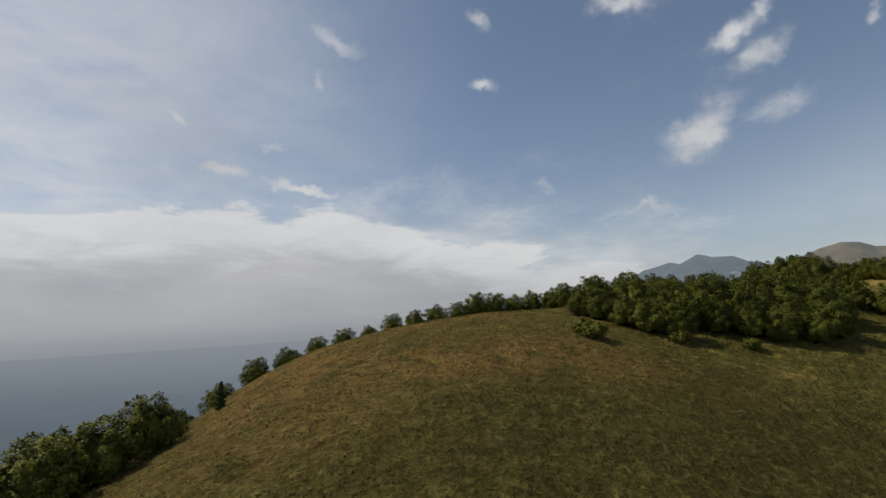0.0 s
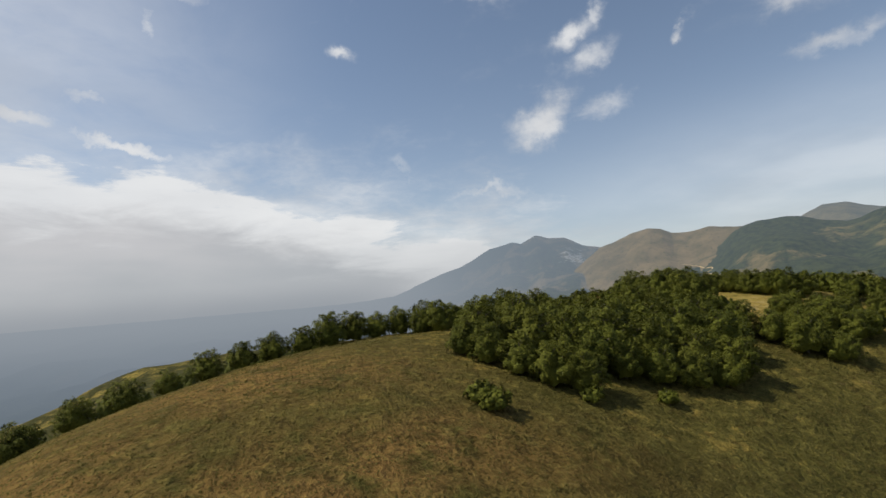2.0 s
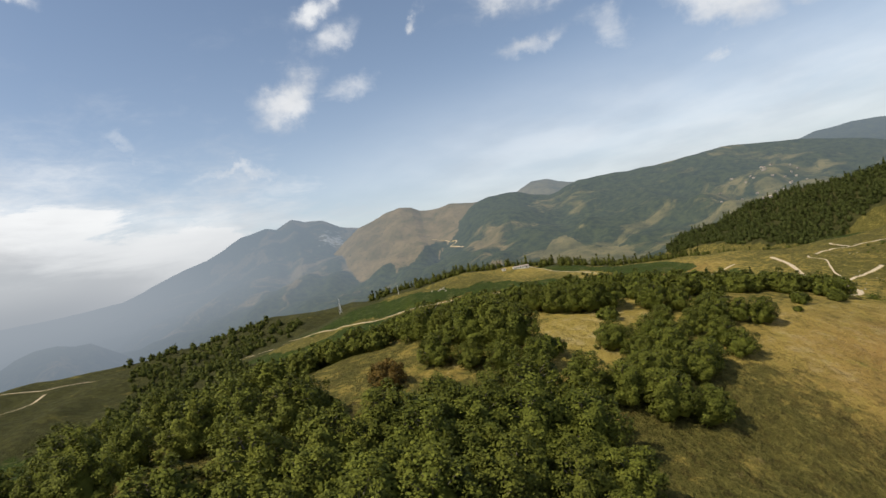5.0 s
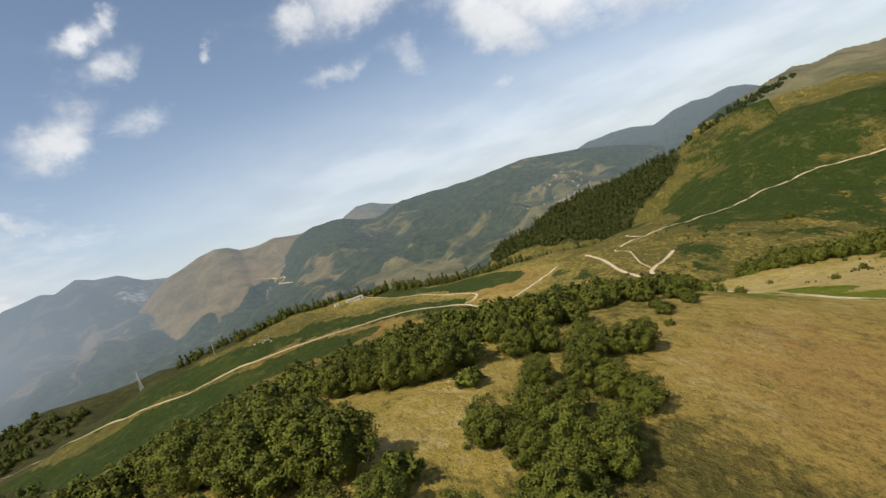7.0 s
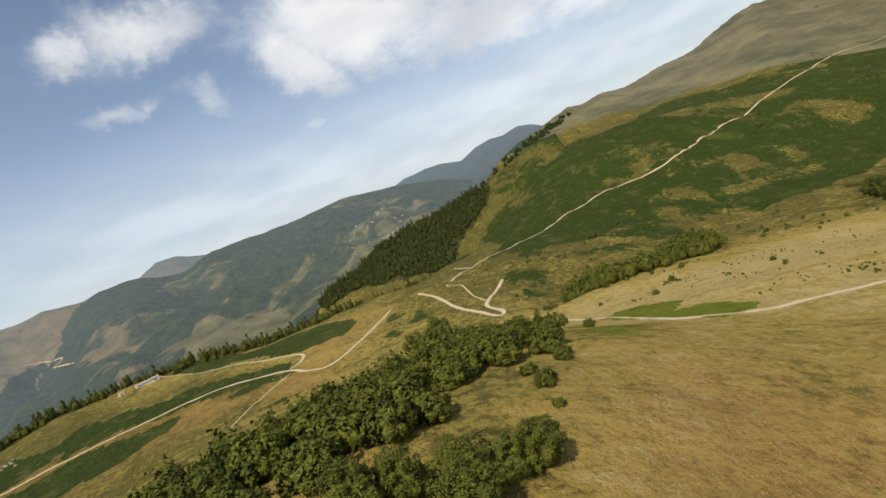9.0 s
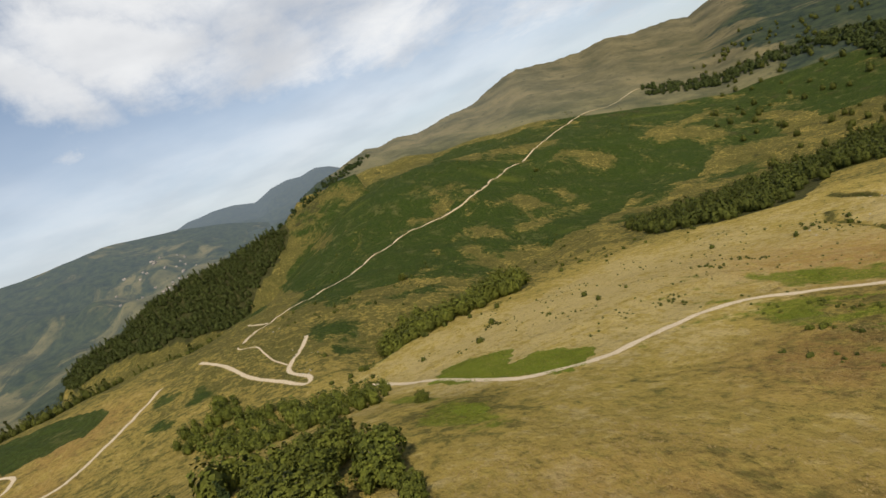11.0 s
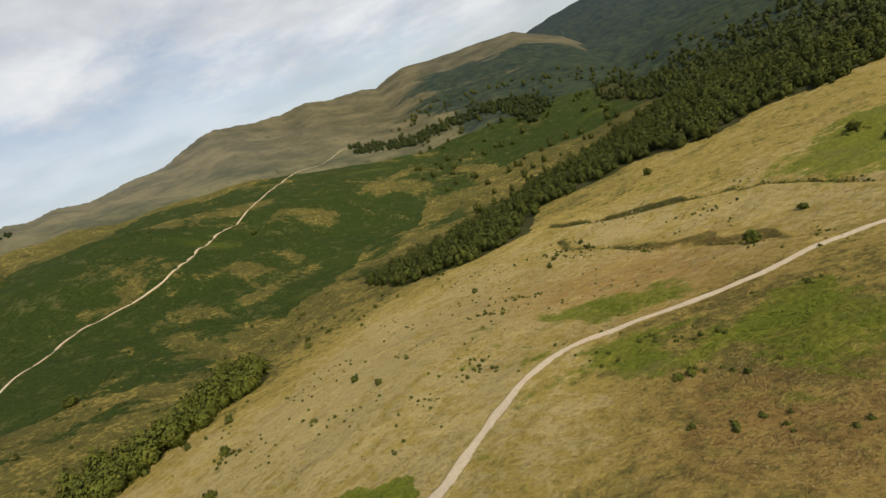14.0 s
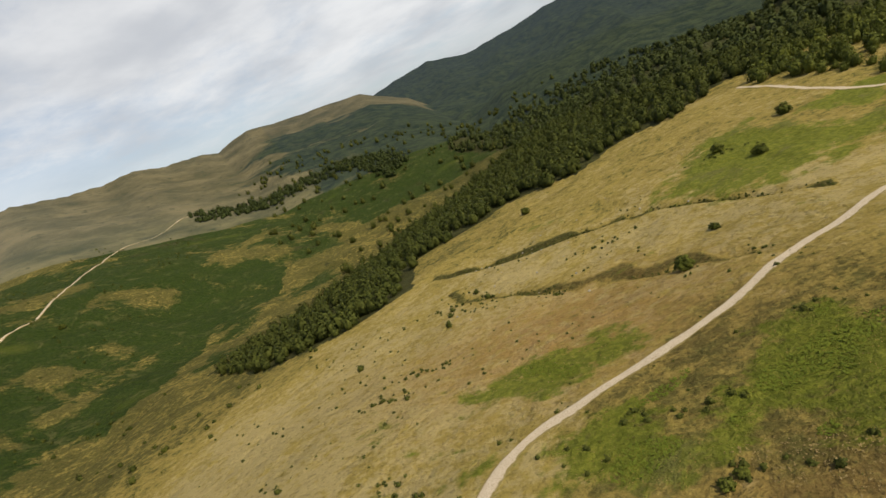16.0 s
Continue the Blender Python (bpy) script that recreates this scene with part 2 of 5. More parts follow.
def build_ground(n, p, out):
    v = places(n, (1, 1, 0.4))
    at = n.add("ShaderNodeAttribute", attribute_name="zones")
    zone = n.add("ShaderNodeSeparateColor", {0: at.outputs["Color"]})
    fern, wood, rust = zone.outputs
    tufts = n.noise(v, 0.75, 5, 0.62, 0.1)
    fine = n.noise(v, 2.9, 5, 0.68)
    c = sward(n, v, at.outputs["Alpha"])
    c = n.mix(n.math("MULTIPLY", rust, n.ramp(n.noise(v, 0.16, 6, 0.68), 0.30, 0.56)), c, col(0.275, 0.160, 0.056))
    tussock = n.noise(places(n, (1, 1.2, 0.4)), 0.42, 5, 0.62, 0.1)
    c = n.mix(n.math("MULTIPLY", n.ramp(tufts, 0.50, 0.72), 0.6), c, n.mix(0.34, c, col(0.36, 0.29, 0.08)))
    c = n.mix(n.math("MULTIPLY", n.ramp(tufts, 0.50, 0.31), 0.6), c, n.mix(0.65, c, col(0.045, 0.036, 0.010)))
    c = n.mix(n.math("MULTIPLY", n.ramp(tussock, 0.54, 0.68), 0.6), c, n.mix(0.42, c, col(0.34, 0.28, 0.085)))
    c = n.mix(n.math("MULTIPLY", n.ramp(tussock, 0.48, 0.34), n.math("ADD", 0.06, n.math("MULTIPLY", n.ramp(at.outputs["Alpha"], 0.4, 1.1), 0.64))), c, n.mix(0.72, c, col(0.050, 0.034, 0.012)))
    worn = n.ramp(n.noise(places(n, (0.4, 1, 1)), 0.11, 6, 0.7, 1.0), 0.64, 0.74)
    c = n.mix(n.math("MULTIPLY", worn, 0.4), c, col(0.33, 0.24, 0.11))
    edge = n.math("ADD", fern, n.math("ADD", n.math("MULTIPLY", n.math("SUBTRACT", n.noise(v, 0.10, 8, 0.74), 0.5), 1.5), n.math("MULTIPLY", n.math("SUBTRACT", n.noise(v, 0.016, 6, 0.62, 0.8), 0.5), 2.1)))
    green = n.mix(n.ramp(n.noise(v, 0.35, 5, 0.65), 0.35, 0.7), col(0.015, 0.032, 0.006), col(0.038, 0.062, 0.010))
    spot = n.add("ShaderNodeSeparateXYZ", {0: v})
    lush = n.math("MULTIPLY", n.ramp(spot.outputs[0], 430.0, 385.0), n.ramp(spot.outputs[1], 230.0, 170.0))
    green = n.mix(n.math("MAXIMUM", lush, n.ramp(fern, 0.95, 1.1)), green, n.mix(n.ramp(n.noise(v, 0.5, 5, 0.65), 0.35, 0.7), col(0.092, 0.110, 0.012), col(0.185, 0.190, 0.026)))
    green = n.mix(n.math("MULTIPLY", n.ramp(n.noise(v, 0.05, 8, 0.74, 0.6), 0.53, 0.66), 0.65), green, col(0.120, 0.112, 0.040))
    c = n.mix(n.math("MULTIPLY", n.ramp(edge, 0.38, 0.60), 0.95), c, green)
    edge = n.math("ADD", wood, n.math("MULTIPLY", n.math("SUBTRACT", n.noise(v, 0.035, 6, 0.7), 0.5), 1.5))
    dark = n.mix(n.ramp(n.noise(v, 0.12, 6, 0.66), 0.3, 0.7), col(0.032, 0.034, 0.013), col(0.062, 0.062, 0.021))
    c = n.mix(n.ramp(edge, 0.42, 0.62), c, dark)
    c = n.mix(n.math("MULTIPLY", n.ramp(fine, 0.5, 0.75), 0.45), c, n.mix(0.4, c, col(0.42, 0.33, 0.15)))
    c = n.mix(n.math("MULTIPLY", n.ramp(fine, 0.48, 0.28), 0.5), c, n.mix(0.6, c, col(0.05, 0.045, 0.015)))
    n.put(p.inputs["Base Color"], c)
    lie = n.math("ADD", n.math("ADD", n.math("MULTIPLY", n.noise(v, 0.034, 5, 0.6), 5.0), n.math("MULTIPLY", n.noise(v, 0.011, 4, 0.55), 16.0)), n.math("MULTIPLY", n.noise(v, 0.30, 5, 0.65), 1.2))
    bump(n, p, n.math("ADD", n.math("ADD", n.math("MULTIPLY", n.math("ADD", n.math("MULTIPLY", tufts, 1.8), n.math("MULTIPLY", tussock, 0.9)), n.math("ADD", 0.3, n.math("MULTIPLY", n.ramp(at.outputs["Alpha"], 0.4, 1.1), 0.8))), lie), n.math("MULTIPLY", fine, 0.35)), 1.0, 1.0)


def build_far(n, p, out):
    """Far country, a backdrop: the haze of miles of air is painted on as a glow."""
    v = places(n, (1, 1, 0.6))
    at = n.add("ShaderNodeAttribute", attribute_name="zones")
    zone = n.add("ShaderNodeSeparateColor", {0: at.outputs["Color"]})
    edge = n.math("ADD", zone.outputs[0], n.math("MULTIPLY", n.math("SUBTRACT", n.noise(v, 0.0032, 9, 0.72, 1.1), 0.5), 2.3))
    worn = n.ramp(n.noise(v, 0.009, 7, 0.65), 0.3, 0.68)
    c = n.mix(at.outputs["Alpha"], n.mix(worn, col(0.115, 0.094, 0.042), col(0.222, 0.165, 0.086)), n.mix(worn, col(0.060, 0.062, 0.022), col(0.175, 0.150, 0.066)))
    c = n.mix(n.ramp(n.noise(v, 0.045, 7, 0.76), 0.55, 0.66), c, col(0.05, 0.056, 0.020))
    c = n.mix(n.ramp(edge, 0.40, 0.62), c, n.mix(n.ramp(n.noise(v, 0.03, 8, 0.72), 0.35, 0.65), col(0.014, 0.024, 0.011), col(0.052, 0.064, 0.024)))
    scree = n.math("ADD", zone.outputs[1], n.math("MULTIPLY", n.math("SUBTRACT", n.noise(v, 0.02, 6, 0.7), 0.5), 1.6))
    c = n.mix(n.ramp(scree, 0.5, 0.62), c, col(0.50, 0.49, 0.47))
    n.put(p.inputs["Base Color"], c)
    bump(n, p, n.math("ADD", n.noise(v, 0.022, 7, 0.7), n.math("MULTIPLY", n.noise(v, 0.006, 6, 0.6), 2.5)), 0.55, 22.0)
    # painted haze: over the northern plain the glow grows paler with distance
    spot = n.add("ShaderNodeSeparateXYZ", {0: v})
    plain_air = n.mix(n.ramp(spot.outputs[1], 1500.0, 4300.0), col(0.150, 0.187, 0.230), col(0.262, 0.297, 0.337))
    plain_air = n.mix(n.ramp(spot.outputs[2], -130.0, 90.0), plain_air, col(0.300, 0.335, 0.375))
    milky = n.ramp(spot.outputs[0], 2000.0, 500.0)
    # to the south the glow turns dark blue, painting in air under cloud shadow
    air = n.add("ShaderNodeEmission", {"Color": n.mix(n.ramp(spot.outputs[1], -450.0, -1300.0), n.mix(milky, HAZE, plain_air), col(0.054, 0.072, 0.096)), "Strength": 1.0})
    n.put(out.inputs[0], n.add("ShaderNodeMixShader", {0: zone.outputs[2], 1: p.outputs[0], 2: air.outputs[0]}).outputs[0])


def build_gravel(n, p, out):
    v = places(n)
    c = n.mix(n.noise(v, 0.5, 6, 0.65), col(0.40, 0.315, 0.225), col(0.60, 0.50, 0.385))
    c = n.mix(n.ramp(n.noise(v, 4.0, 4), 0.45, 0.7), c, col(0.33, 0.27, 0.18))
    # grass creeps in from the sides and along the crown between the ruts
    rim = n.add("ShaderNodeAttribute", attribute_name="rim").outputs["Fac"]
    rough = n.math("SUBTRACT", n.noise(v, 0.45, 7, 0.72), 0.5)
    c = n.mix(n.ramp(n.math("ADD", rim, n.math("MULTIPLY", rough, 1.1)), 0.62, 0.88), c, col(0.215, 0.165, 0.060))
    n.put(p.inputs["Base Color"], c)
    bump(n, p, n.noise(v, 5.0, 5), 0.5, 0.05)


def leafy(dark, light, gloss=0.5, sheer=0.26):
    def build(n, p, out):
        tone = n.add("ShaderNodeObjectInfo").outputs["Random"]
        leaf = n.add("ShaderNodeNewGeometry").outputs["Random Per Island"]
        v = places(n)
        clumps, trees = n.noise(v, 0.7, 4, 0.6), n.noise(v, 0.085, 4, 0.6)
        k = n.math("ADD", n.math("MULTIPLY", leaf, 0.22), n.math("ADD", n.math("MULTIPLY", clumps, 0.38), n.math("MULTIPLY", trees, 0.45)))
        c = n.mix(n.ramp(k, 0.2, 0.8), dark, light)
        c = n.mix(n.math("MULTIPLY", tone, 0.6), c, n.mix(0.4, c, col(0.12, 0.115, 0.022)))
        n.put(p.inputs["Base Color"], c)
        n.put(p.inputs["Roughness"], gloss)
        glow = n.add("ShaderNodeBsdfTranslucent", {"Color": n.mix(0.4, c, col(0.17, 0.19, 0.025))})
        n.put(out.inputs[0], n.add("ShaderNodeMixShader", {0: sheer, 1: p.outputs[0], 2: glow.outputs[0]}).outputs[0])
    return build


def build_bark(n, p, out):
    v = places(n, (3, 3, 0.7))
    c = n.mix(n.noise(v, 1.5, 5), col(0.09, 0.075, 0.055), col(0.21, 0.19, 0.16))
    n.put(p.inputs["Base Color"], c)
    bump(n, p, n.noise(v, 4.0, 5), 0.6, 0.03)


def build_grass(n, p, out):
    v = places(n, (1, 1, 0.4))
    leaf = n.add("ShaderNodeNewGeometry").outputs["Random Per Island"]
    c = sward(n, v, n.add("ShaderNodeAttribute", attribute_name="zones").outputs["Alpha"])
    c = n.mix(leaf, n.mix(0.25, c, col(0.08, 0.066, 0.022)), n.mix(0.28, c, col(0.40, 0.32, 0.12)))
    n.put(p.inputs["Base Color"], c)
    glow = n.add("ShaderNodeBsdfTranslucent", {"Color": c})
    n.put(out.inputs[0], n.add("ShaderNodeMixShader", {0: 0.35, 1: p.outputs[0], 2: glow.outputs[0]}).outputs[0])


def plain(r, g, b, scale=0.6, spread=0.25):
    def build(n, p, out):
        v = places(n)
        k = n.noise(v, scale, 5, 0.6)
        n.put(p.inputs["Base Color"], n.mix(k, col(r * (1 - spread), g * (1 - spread), b * (1 - spread)), col(min(1, r * (1 + spread)), min(1, g * (1 + spread)), min(1, b * (1 + spread)))))
        bump(n, p, n.noise(v, scale * 6, 4), 0.3, 0.05)
    return build


M_GROUND = material("meadow", build_ground)
M_FAR = material("far_country", build_far)
M_GRAVEL = material("pale_gravel", build_gravel)
M_LEAF = material("beech_leaves", leafy(col(0.016, 0.026, 0.007), col(0.152, 0.164, 0.027), 0.6, 0.04))
M_WOOD = material("far_leaves", leafy(col(0.018, 0.028, 0.008), col(0.098, 0.106, 0.022), 0.65, 0.05))
M_NEEDLE = material("conifer_needles", leafy(col(0.016, 0.029, 0.011), col(0.052, 0.068, 0.022), 0.65, 0.06))
M_FERN = material("bracken", leafy(col(0.070, 0.098, 0.013), col(0.180, 0.205, 0.028), 0.6, 0.15))
M_RUSSET = material("russet_leaves", leafy(col(0.045, 0.030, 0.010), col(0.190, 0.105, 0.030), 0.6, 0.06))
M_BARK = material("bark", build_bark)
M_GRASS = material("dry_grass", build_grass)
M_STRAW = material("bleached_straw", plain(0.27, 0.195, 0.085, 0.3, 0.2))
# white village plaster, its colour darkened to stand in for haze before it
M_HOUSE = material("dull_plaster", plain(0.27, 0.265, 0.25))
M_PLASTER = material("white_plaster", plain(0.60, 0.58, 0.54))
M_TILE = material("roof_sheet", plain(0.36, 0.30, 0.27))
M_STONE = material("pale_rock", plain(0.31, 0.28, 0.235))
M_POST = material("weathered_wood", plain(0.20, 0.165, 0.125))
M_GLASS = material("dark_window", plain(0.03, 0.035, 0.04), 0.15, 0.5)
M_STEEL = material("galvanised_steel", plain(0.55, 0.56, 0.57), 0.4, 0.5)

# ==== the lie of the land ====
VALLEYS_AND_RIDGES = [
    (-700, 25, 350, -62.7), (1225, -150, 350, 28.7), (525, -850, 350, -26.9), (-350, 900, 350, -40.3),
    (1050, 725, 350, -26.0), (525, 1250, 350, -27.0), (-700, -150, 350, -60.0), (875, -1025, 350, -23.9),
    (-700, 200, 350, -57.1), (0, 1250, 350, -19.6),
]
SHOULDERS = [
    (70, 230, 180, 76.8), (510, 450, 180, 16.1), (730, -320, 180, -16.8), (510, 670, 180, 48.0),
    (-260, -870, 180, -27.1), (70, -430, 180, 12.9), (180, -760, 180, 19.4), (1170, -430, 180, 35.6),
    (-260, 10, 180, 31.3), (70, 890, 180, 19.1), (1170, -100, 180, 28.6), (730, 230, 180, 33.7),
    (-370, 340, 180, -17.5), (1060, 340, 180, -42.4), (950, 890, 180, -29.6), (-370, 890, 180, -44.6),
    (1060, 10, 180, 32.0), (1060, -650, 180, 14.8), (730, 670, 180, 34.3), (730, -100, 180, -26.6),
    (620, -540, 180, -24.2), (620, -870, 180, -19.9),
]
SHOULDERS_2 = [
    (1170, 340, 180, -33.2), (-370, -870, 180, -26.9), (1060, 890, 180, -30.5), (840, -430, 180, -24.0),
    (1060, -100, 180, 35.7), (1170, -540, 180, 32.9),
]
HOLLOWS = [
    (-60, 80, 55, 23.7), (260, 120, 55, 16.7), (-20, 200, 55, 17.9), (100, 40, 55, -20.7),
    (380, 0, 55, 9.5), (220, 200, 55, 14.0), (220, -40, 55, 7.3), (340, 160, 55, 14.2),
    (20, 120, 55, 11.5), (-60, 280, 55, 18.9), (340, -200, 55, -4.7), (140, 0, 55, 14.1),
    (140, 200, 55, 12.2), (300, 280, 55, 11.5), (220, -240, 55, 3.2), (-20, 0, 55, 6.4),
]
BROW = [(-62, 70, 30, 1.4), (-60, 95, 26, -4.9), (-47, 138, 26, 3.2), (-48, 175, 30, 1.2), (-20, 215, 34, -8.3), (12, 212, 30, 2.4), (-55, 212, 30, 2.2), (-35, 245, 35, -2.8), (-75, 115, 30, -2.1)]
FORMS = VALLEYS_AND_RIDGES + SHOULDERS + SHOULDERS_2 + HOLLOWS + BROW

# far country, by compass bearing from the middle of the place: foot's height and distance, skyline's rise in degrees and distance
BEARINGS = (-180, -150, -110, -40, 0, 5, 11, 16, 20, 24, 28, 31, 35, 38, 41, 44, 48, 53, 60)
BEARINGS_2 = (66, 73, 79, 83, 89, 93.5, 97, 99, 103, 120, 138, 142, 150, 156, 163, 168, 173, 180)
FOOT = (-80, -150, -260, -300, -290, -280, -270, -250, -240, -230, -220, -200, -180, -160, -150, -140, -130, -125, -120)
FOOT_2 = (-115, -110, -105, -100, -90, -80, -80, -80, -80, -80, -90, -100, -100, -100, -100, -95, -90, -80)
FOOT_FAR = (1300, 1500, 1900, 2000, 1900, 1900, 1900, 1900, 1900, 1900, 1900, 1800, 1700, 1600, 1500, 1500, 1450, 1400, 1400)
FOOT_FAR_2 = (1400, 1400, 1400, 1400, 1400, 1400, 1400, 1400, 1400, 1300, 1250, 1250, 1300, 1300, 1300, 1300, 1300, 1300)
# the farthest skyline: the jagged peak, a grey dome, the blue hills down the valley and the southern mountain
SKY_BEARING = (-180, -150, -110, -40, 0, 5.1, 9.4, 11.4, 14.3, 17.4, 19.4, 21.2, 23, 23.9, 24.9, 26.7, 28, 29.9, 31.8, 33.7, 38, 44, 50, 51.6, 52.9, 54.6, 56.3, 57.6)
SKY_BEARING_2 = (59.4, 63, 70, 78, 81.9, 84.6, 86.7, 88.7, 90.8, 92.7, 94.3, 96.1, 97.4, 99, 103, 120, 138, 142, 150, 153.5, 157.2, 161.4, 165.5, 168.5, 171.4, 174.6, 180)
SKY_RISE = (2.5, 1.0, -0.1, -0.1, -0.1, 0.0, 0.34, 1.0, 2.19, 3.05, 3.95, 4.93, 5.3, 5.56, 5.25, 6.04, 5.6, 5.5, 4.41, 3.9, 3.5, 3.2, 3.2, 4.0, 4.7, 5.5, 5.42, 4.9)
SKY_RISE_2 = (4.4, 3.8, 3.0, 3.2, 4.1, 4.28, 4.08, 3.45, 4.24, 4.53, 4.27, 4.59, 4.2, 3.4, 2.8, 2.5, 2.5, 2.6, 2.8, 2.4, 3.0, 3.4, 2.4, 2.6, 2.8, 3.3, 3.3)
SKY_CREST = ((-180, 98, 120, 138, 150, 180), (4400, 4400, 4000, 3000, 3400, 4000))
# nearer ridges before it: crest's and foot's distance, foot's height, bearings, rises
DOME = (3500, 1900, -250, (18, 20.5, 23.3, 26, 29.5, 31.5, 33.4, 35.4, 36.8, 38.6, 40, 41, 42.4, 44.6, 47.7, 52, 58), (-5, -2.6, -1.0, -0.4, 0.8, 2.4, 3.75, 4.45, 5.0, 5.4, 5.15, 4.55, 4.5, 4.75, 4.4, 4.0, 2.5))
GREEN = (3200, 1500, -140, (42, 45, 46.5, 47.8, 49, 50.6, 52.4, 54.4, 56, 57, 58, 59.4, 61.6, 65, 70, 74, 77.9, 81.9, 85, 88, 92), (0.5, 2.2, 3.7, 4.4, 4.75, 4.77, 4.67, 3.95, 3.6, 3.75, 4.2, 4.6, 4.6, 4.45, 4.5, 4.8, 4.2, 3.5, 2.6, 1.5, -1.0))
DEEP = (2500, 1450, -330, (-3, -1.5, 0, 1.3, 3, 4.2, 5.4, 7.2, 9), (-5.5, -3.7, -2.8, -2.35, -2.3, -2.75, -2.8, -4.1, -5.5))
LAYERS = (DOME, GREEN, DEEP)
# the long hill across the valley: bearing, rise, distance of its crest
HILL_BEARING = (86, 88.8, 92.3, 95.5, 97.7, 100.5, 102, 104.2, 106.9, 111, 113.5, 114.5, 116.5, 118.4, 119.8, 121.6, 124, 126.5, 129.2, 130.5, 132, 135.2, 137, 138.7, 140.5, 143.2, 145.8, 149.3, 152.6, 154, 157, 160)
HILL_RISE = (-6.0, 1.0, 2.6, 3.2, 3.8, 4.5, 4.15, 4.45, 3.85, 4.3, 4.45, 4.6, 5.15, 5.7, 5.9, 5.55, 5.1, 4.75, 5.05, 4.8, 4.38, 4.0, 3.6, 4.15, 4.5, 4.05, 3.75, 3.5, 3.2, 2.4, 0.8, -2.0)
HILL_CREST = ((86, 90, 92, 97, 103, 108, 113, 121, 131, 138, 143, 160), (1150, 1200, 1250, 1400, 1600, 1750, 1900, 2100, 2300, 2500, 2500, 2400))
# its wooded spur, running down behind the saddle
SPUR_BEARING = (63, 65, 66.5, 70.5, 74, 77.5, 81, 84.5, 88, 91.3, 94.5, 98)
SPUR_RISE = (-9.0, -5.6, -4.3, -3.2, -1.9, -1.2, -0.9, -0.4, 0.2, 1.1, 2.2, 2.6)
# the dark southern ridges
SOUTH_BEARING = (155, 160, 165, 169, 173.5, 178.5, 182.5, 188, 194, 205)
SOUTH_RISE = (-8.0, -4.8, -2.7, -2.0, -1.9, -1.7, -2.4, -3.0, -4.1, -8.0)
FLANK_BEARING = (174, 177.5, 181, 183.5, 185.5, 190, 200, 215)
FLANK_RISE = (-14.0, -10.9, -9.2, -7.8, -6.6, -5.2, -3.0, -9.0)
# the low wooded ridge to the north
NORTH_BEARING = (-34, -25, -22.9, -19, -11, -4, 0, 4, 10.6, 19, 27, 33, 40)
NORTH_RISE = (-9.0, -6.1, -5.5, -5.1, -5.1, -5.1, -5.4, -5.9, -5.4, -4.2, -4.6, -5.6, -8.0)
# edge of the meadow above the stream
EDGE_X = (654, 644, 604, 553, 513, 492, 470, 455)
EDGE_Y = (-200, -142, -65, -9, 36, 72, 110, 150)
MIDDLE = (150.0, 80.0)
# overgrown gullies across the sloping meadow: their lines and depths
GULLIES = [((222, 226, 236, 250, 260, 282, 307, 326, 347, 376, 402, 418), (-133, -136, -145, -158, -168, -186, -193, -196, -196, -199, -203, -211), 2.4),
           ((252, 259, 271, 284, 298, 311, 323, 344, 361, 392), (-90, -93, -100, -102, -110, -112, -118, -136, -146, -158), 1.5)]


def forms_height(x, y):
    z = np.full(np.shape(x), -50.0)
    for cx, cy, r, h in FORMS:
        z = z + h * np.exp(-((x - cx) ** 2 + (y - cy) ** 2) / (2 * r * r))
    return z


def ease(a, b, v):
    k = np.clip((v - a) / (b - a), 0, 1)
    return k * k * (3 - 2 * k)


def ripple(x, y, size, seed=0.0):
    """Cheap smooth unevenness, about -1 to 1."""
    u, v = x / size + seed, y / size - 1.7 * seed
    return (np.sin(u * 1.3 + 1.9 * np.sin(v * 0.7 + seed)) + np.sin(v * 1.7 + 1.4 * np.sin(u * 0.9 + 2.1)) + 0.6 * np.sin(u * 2.9 - v * 2.3 + np.sin(u * 1.7))) / 2.6


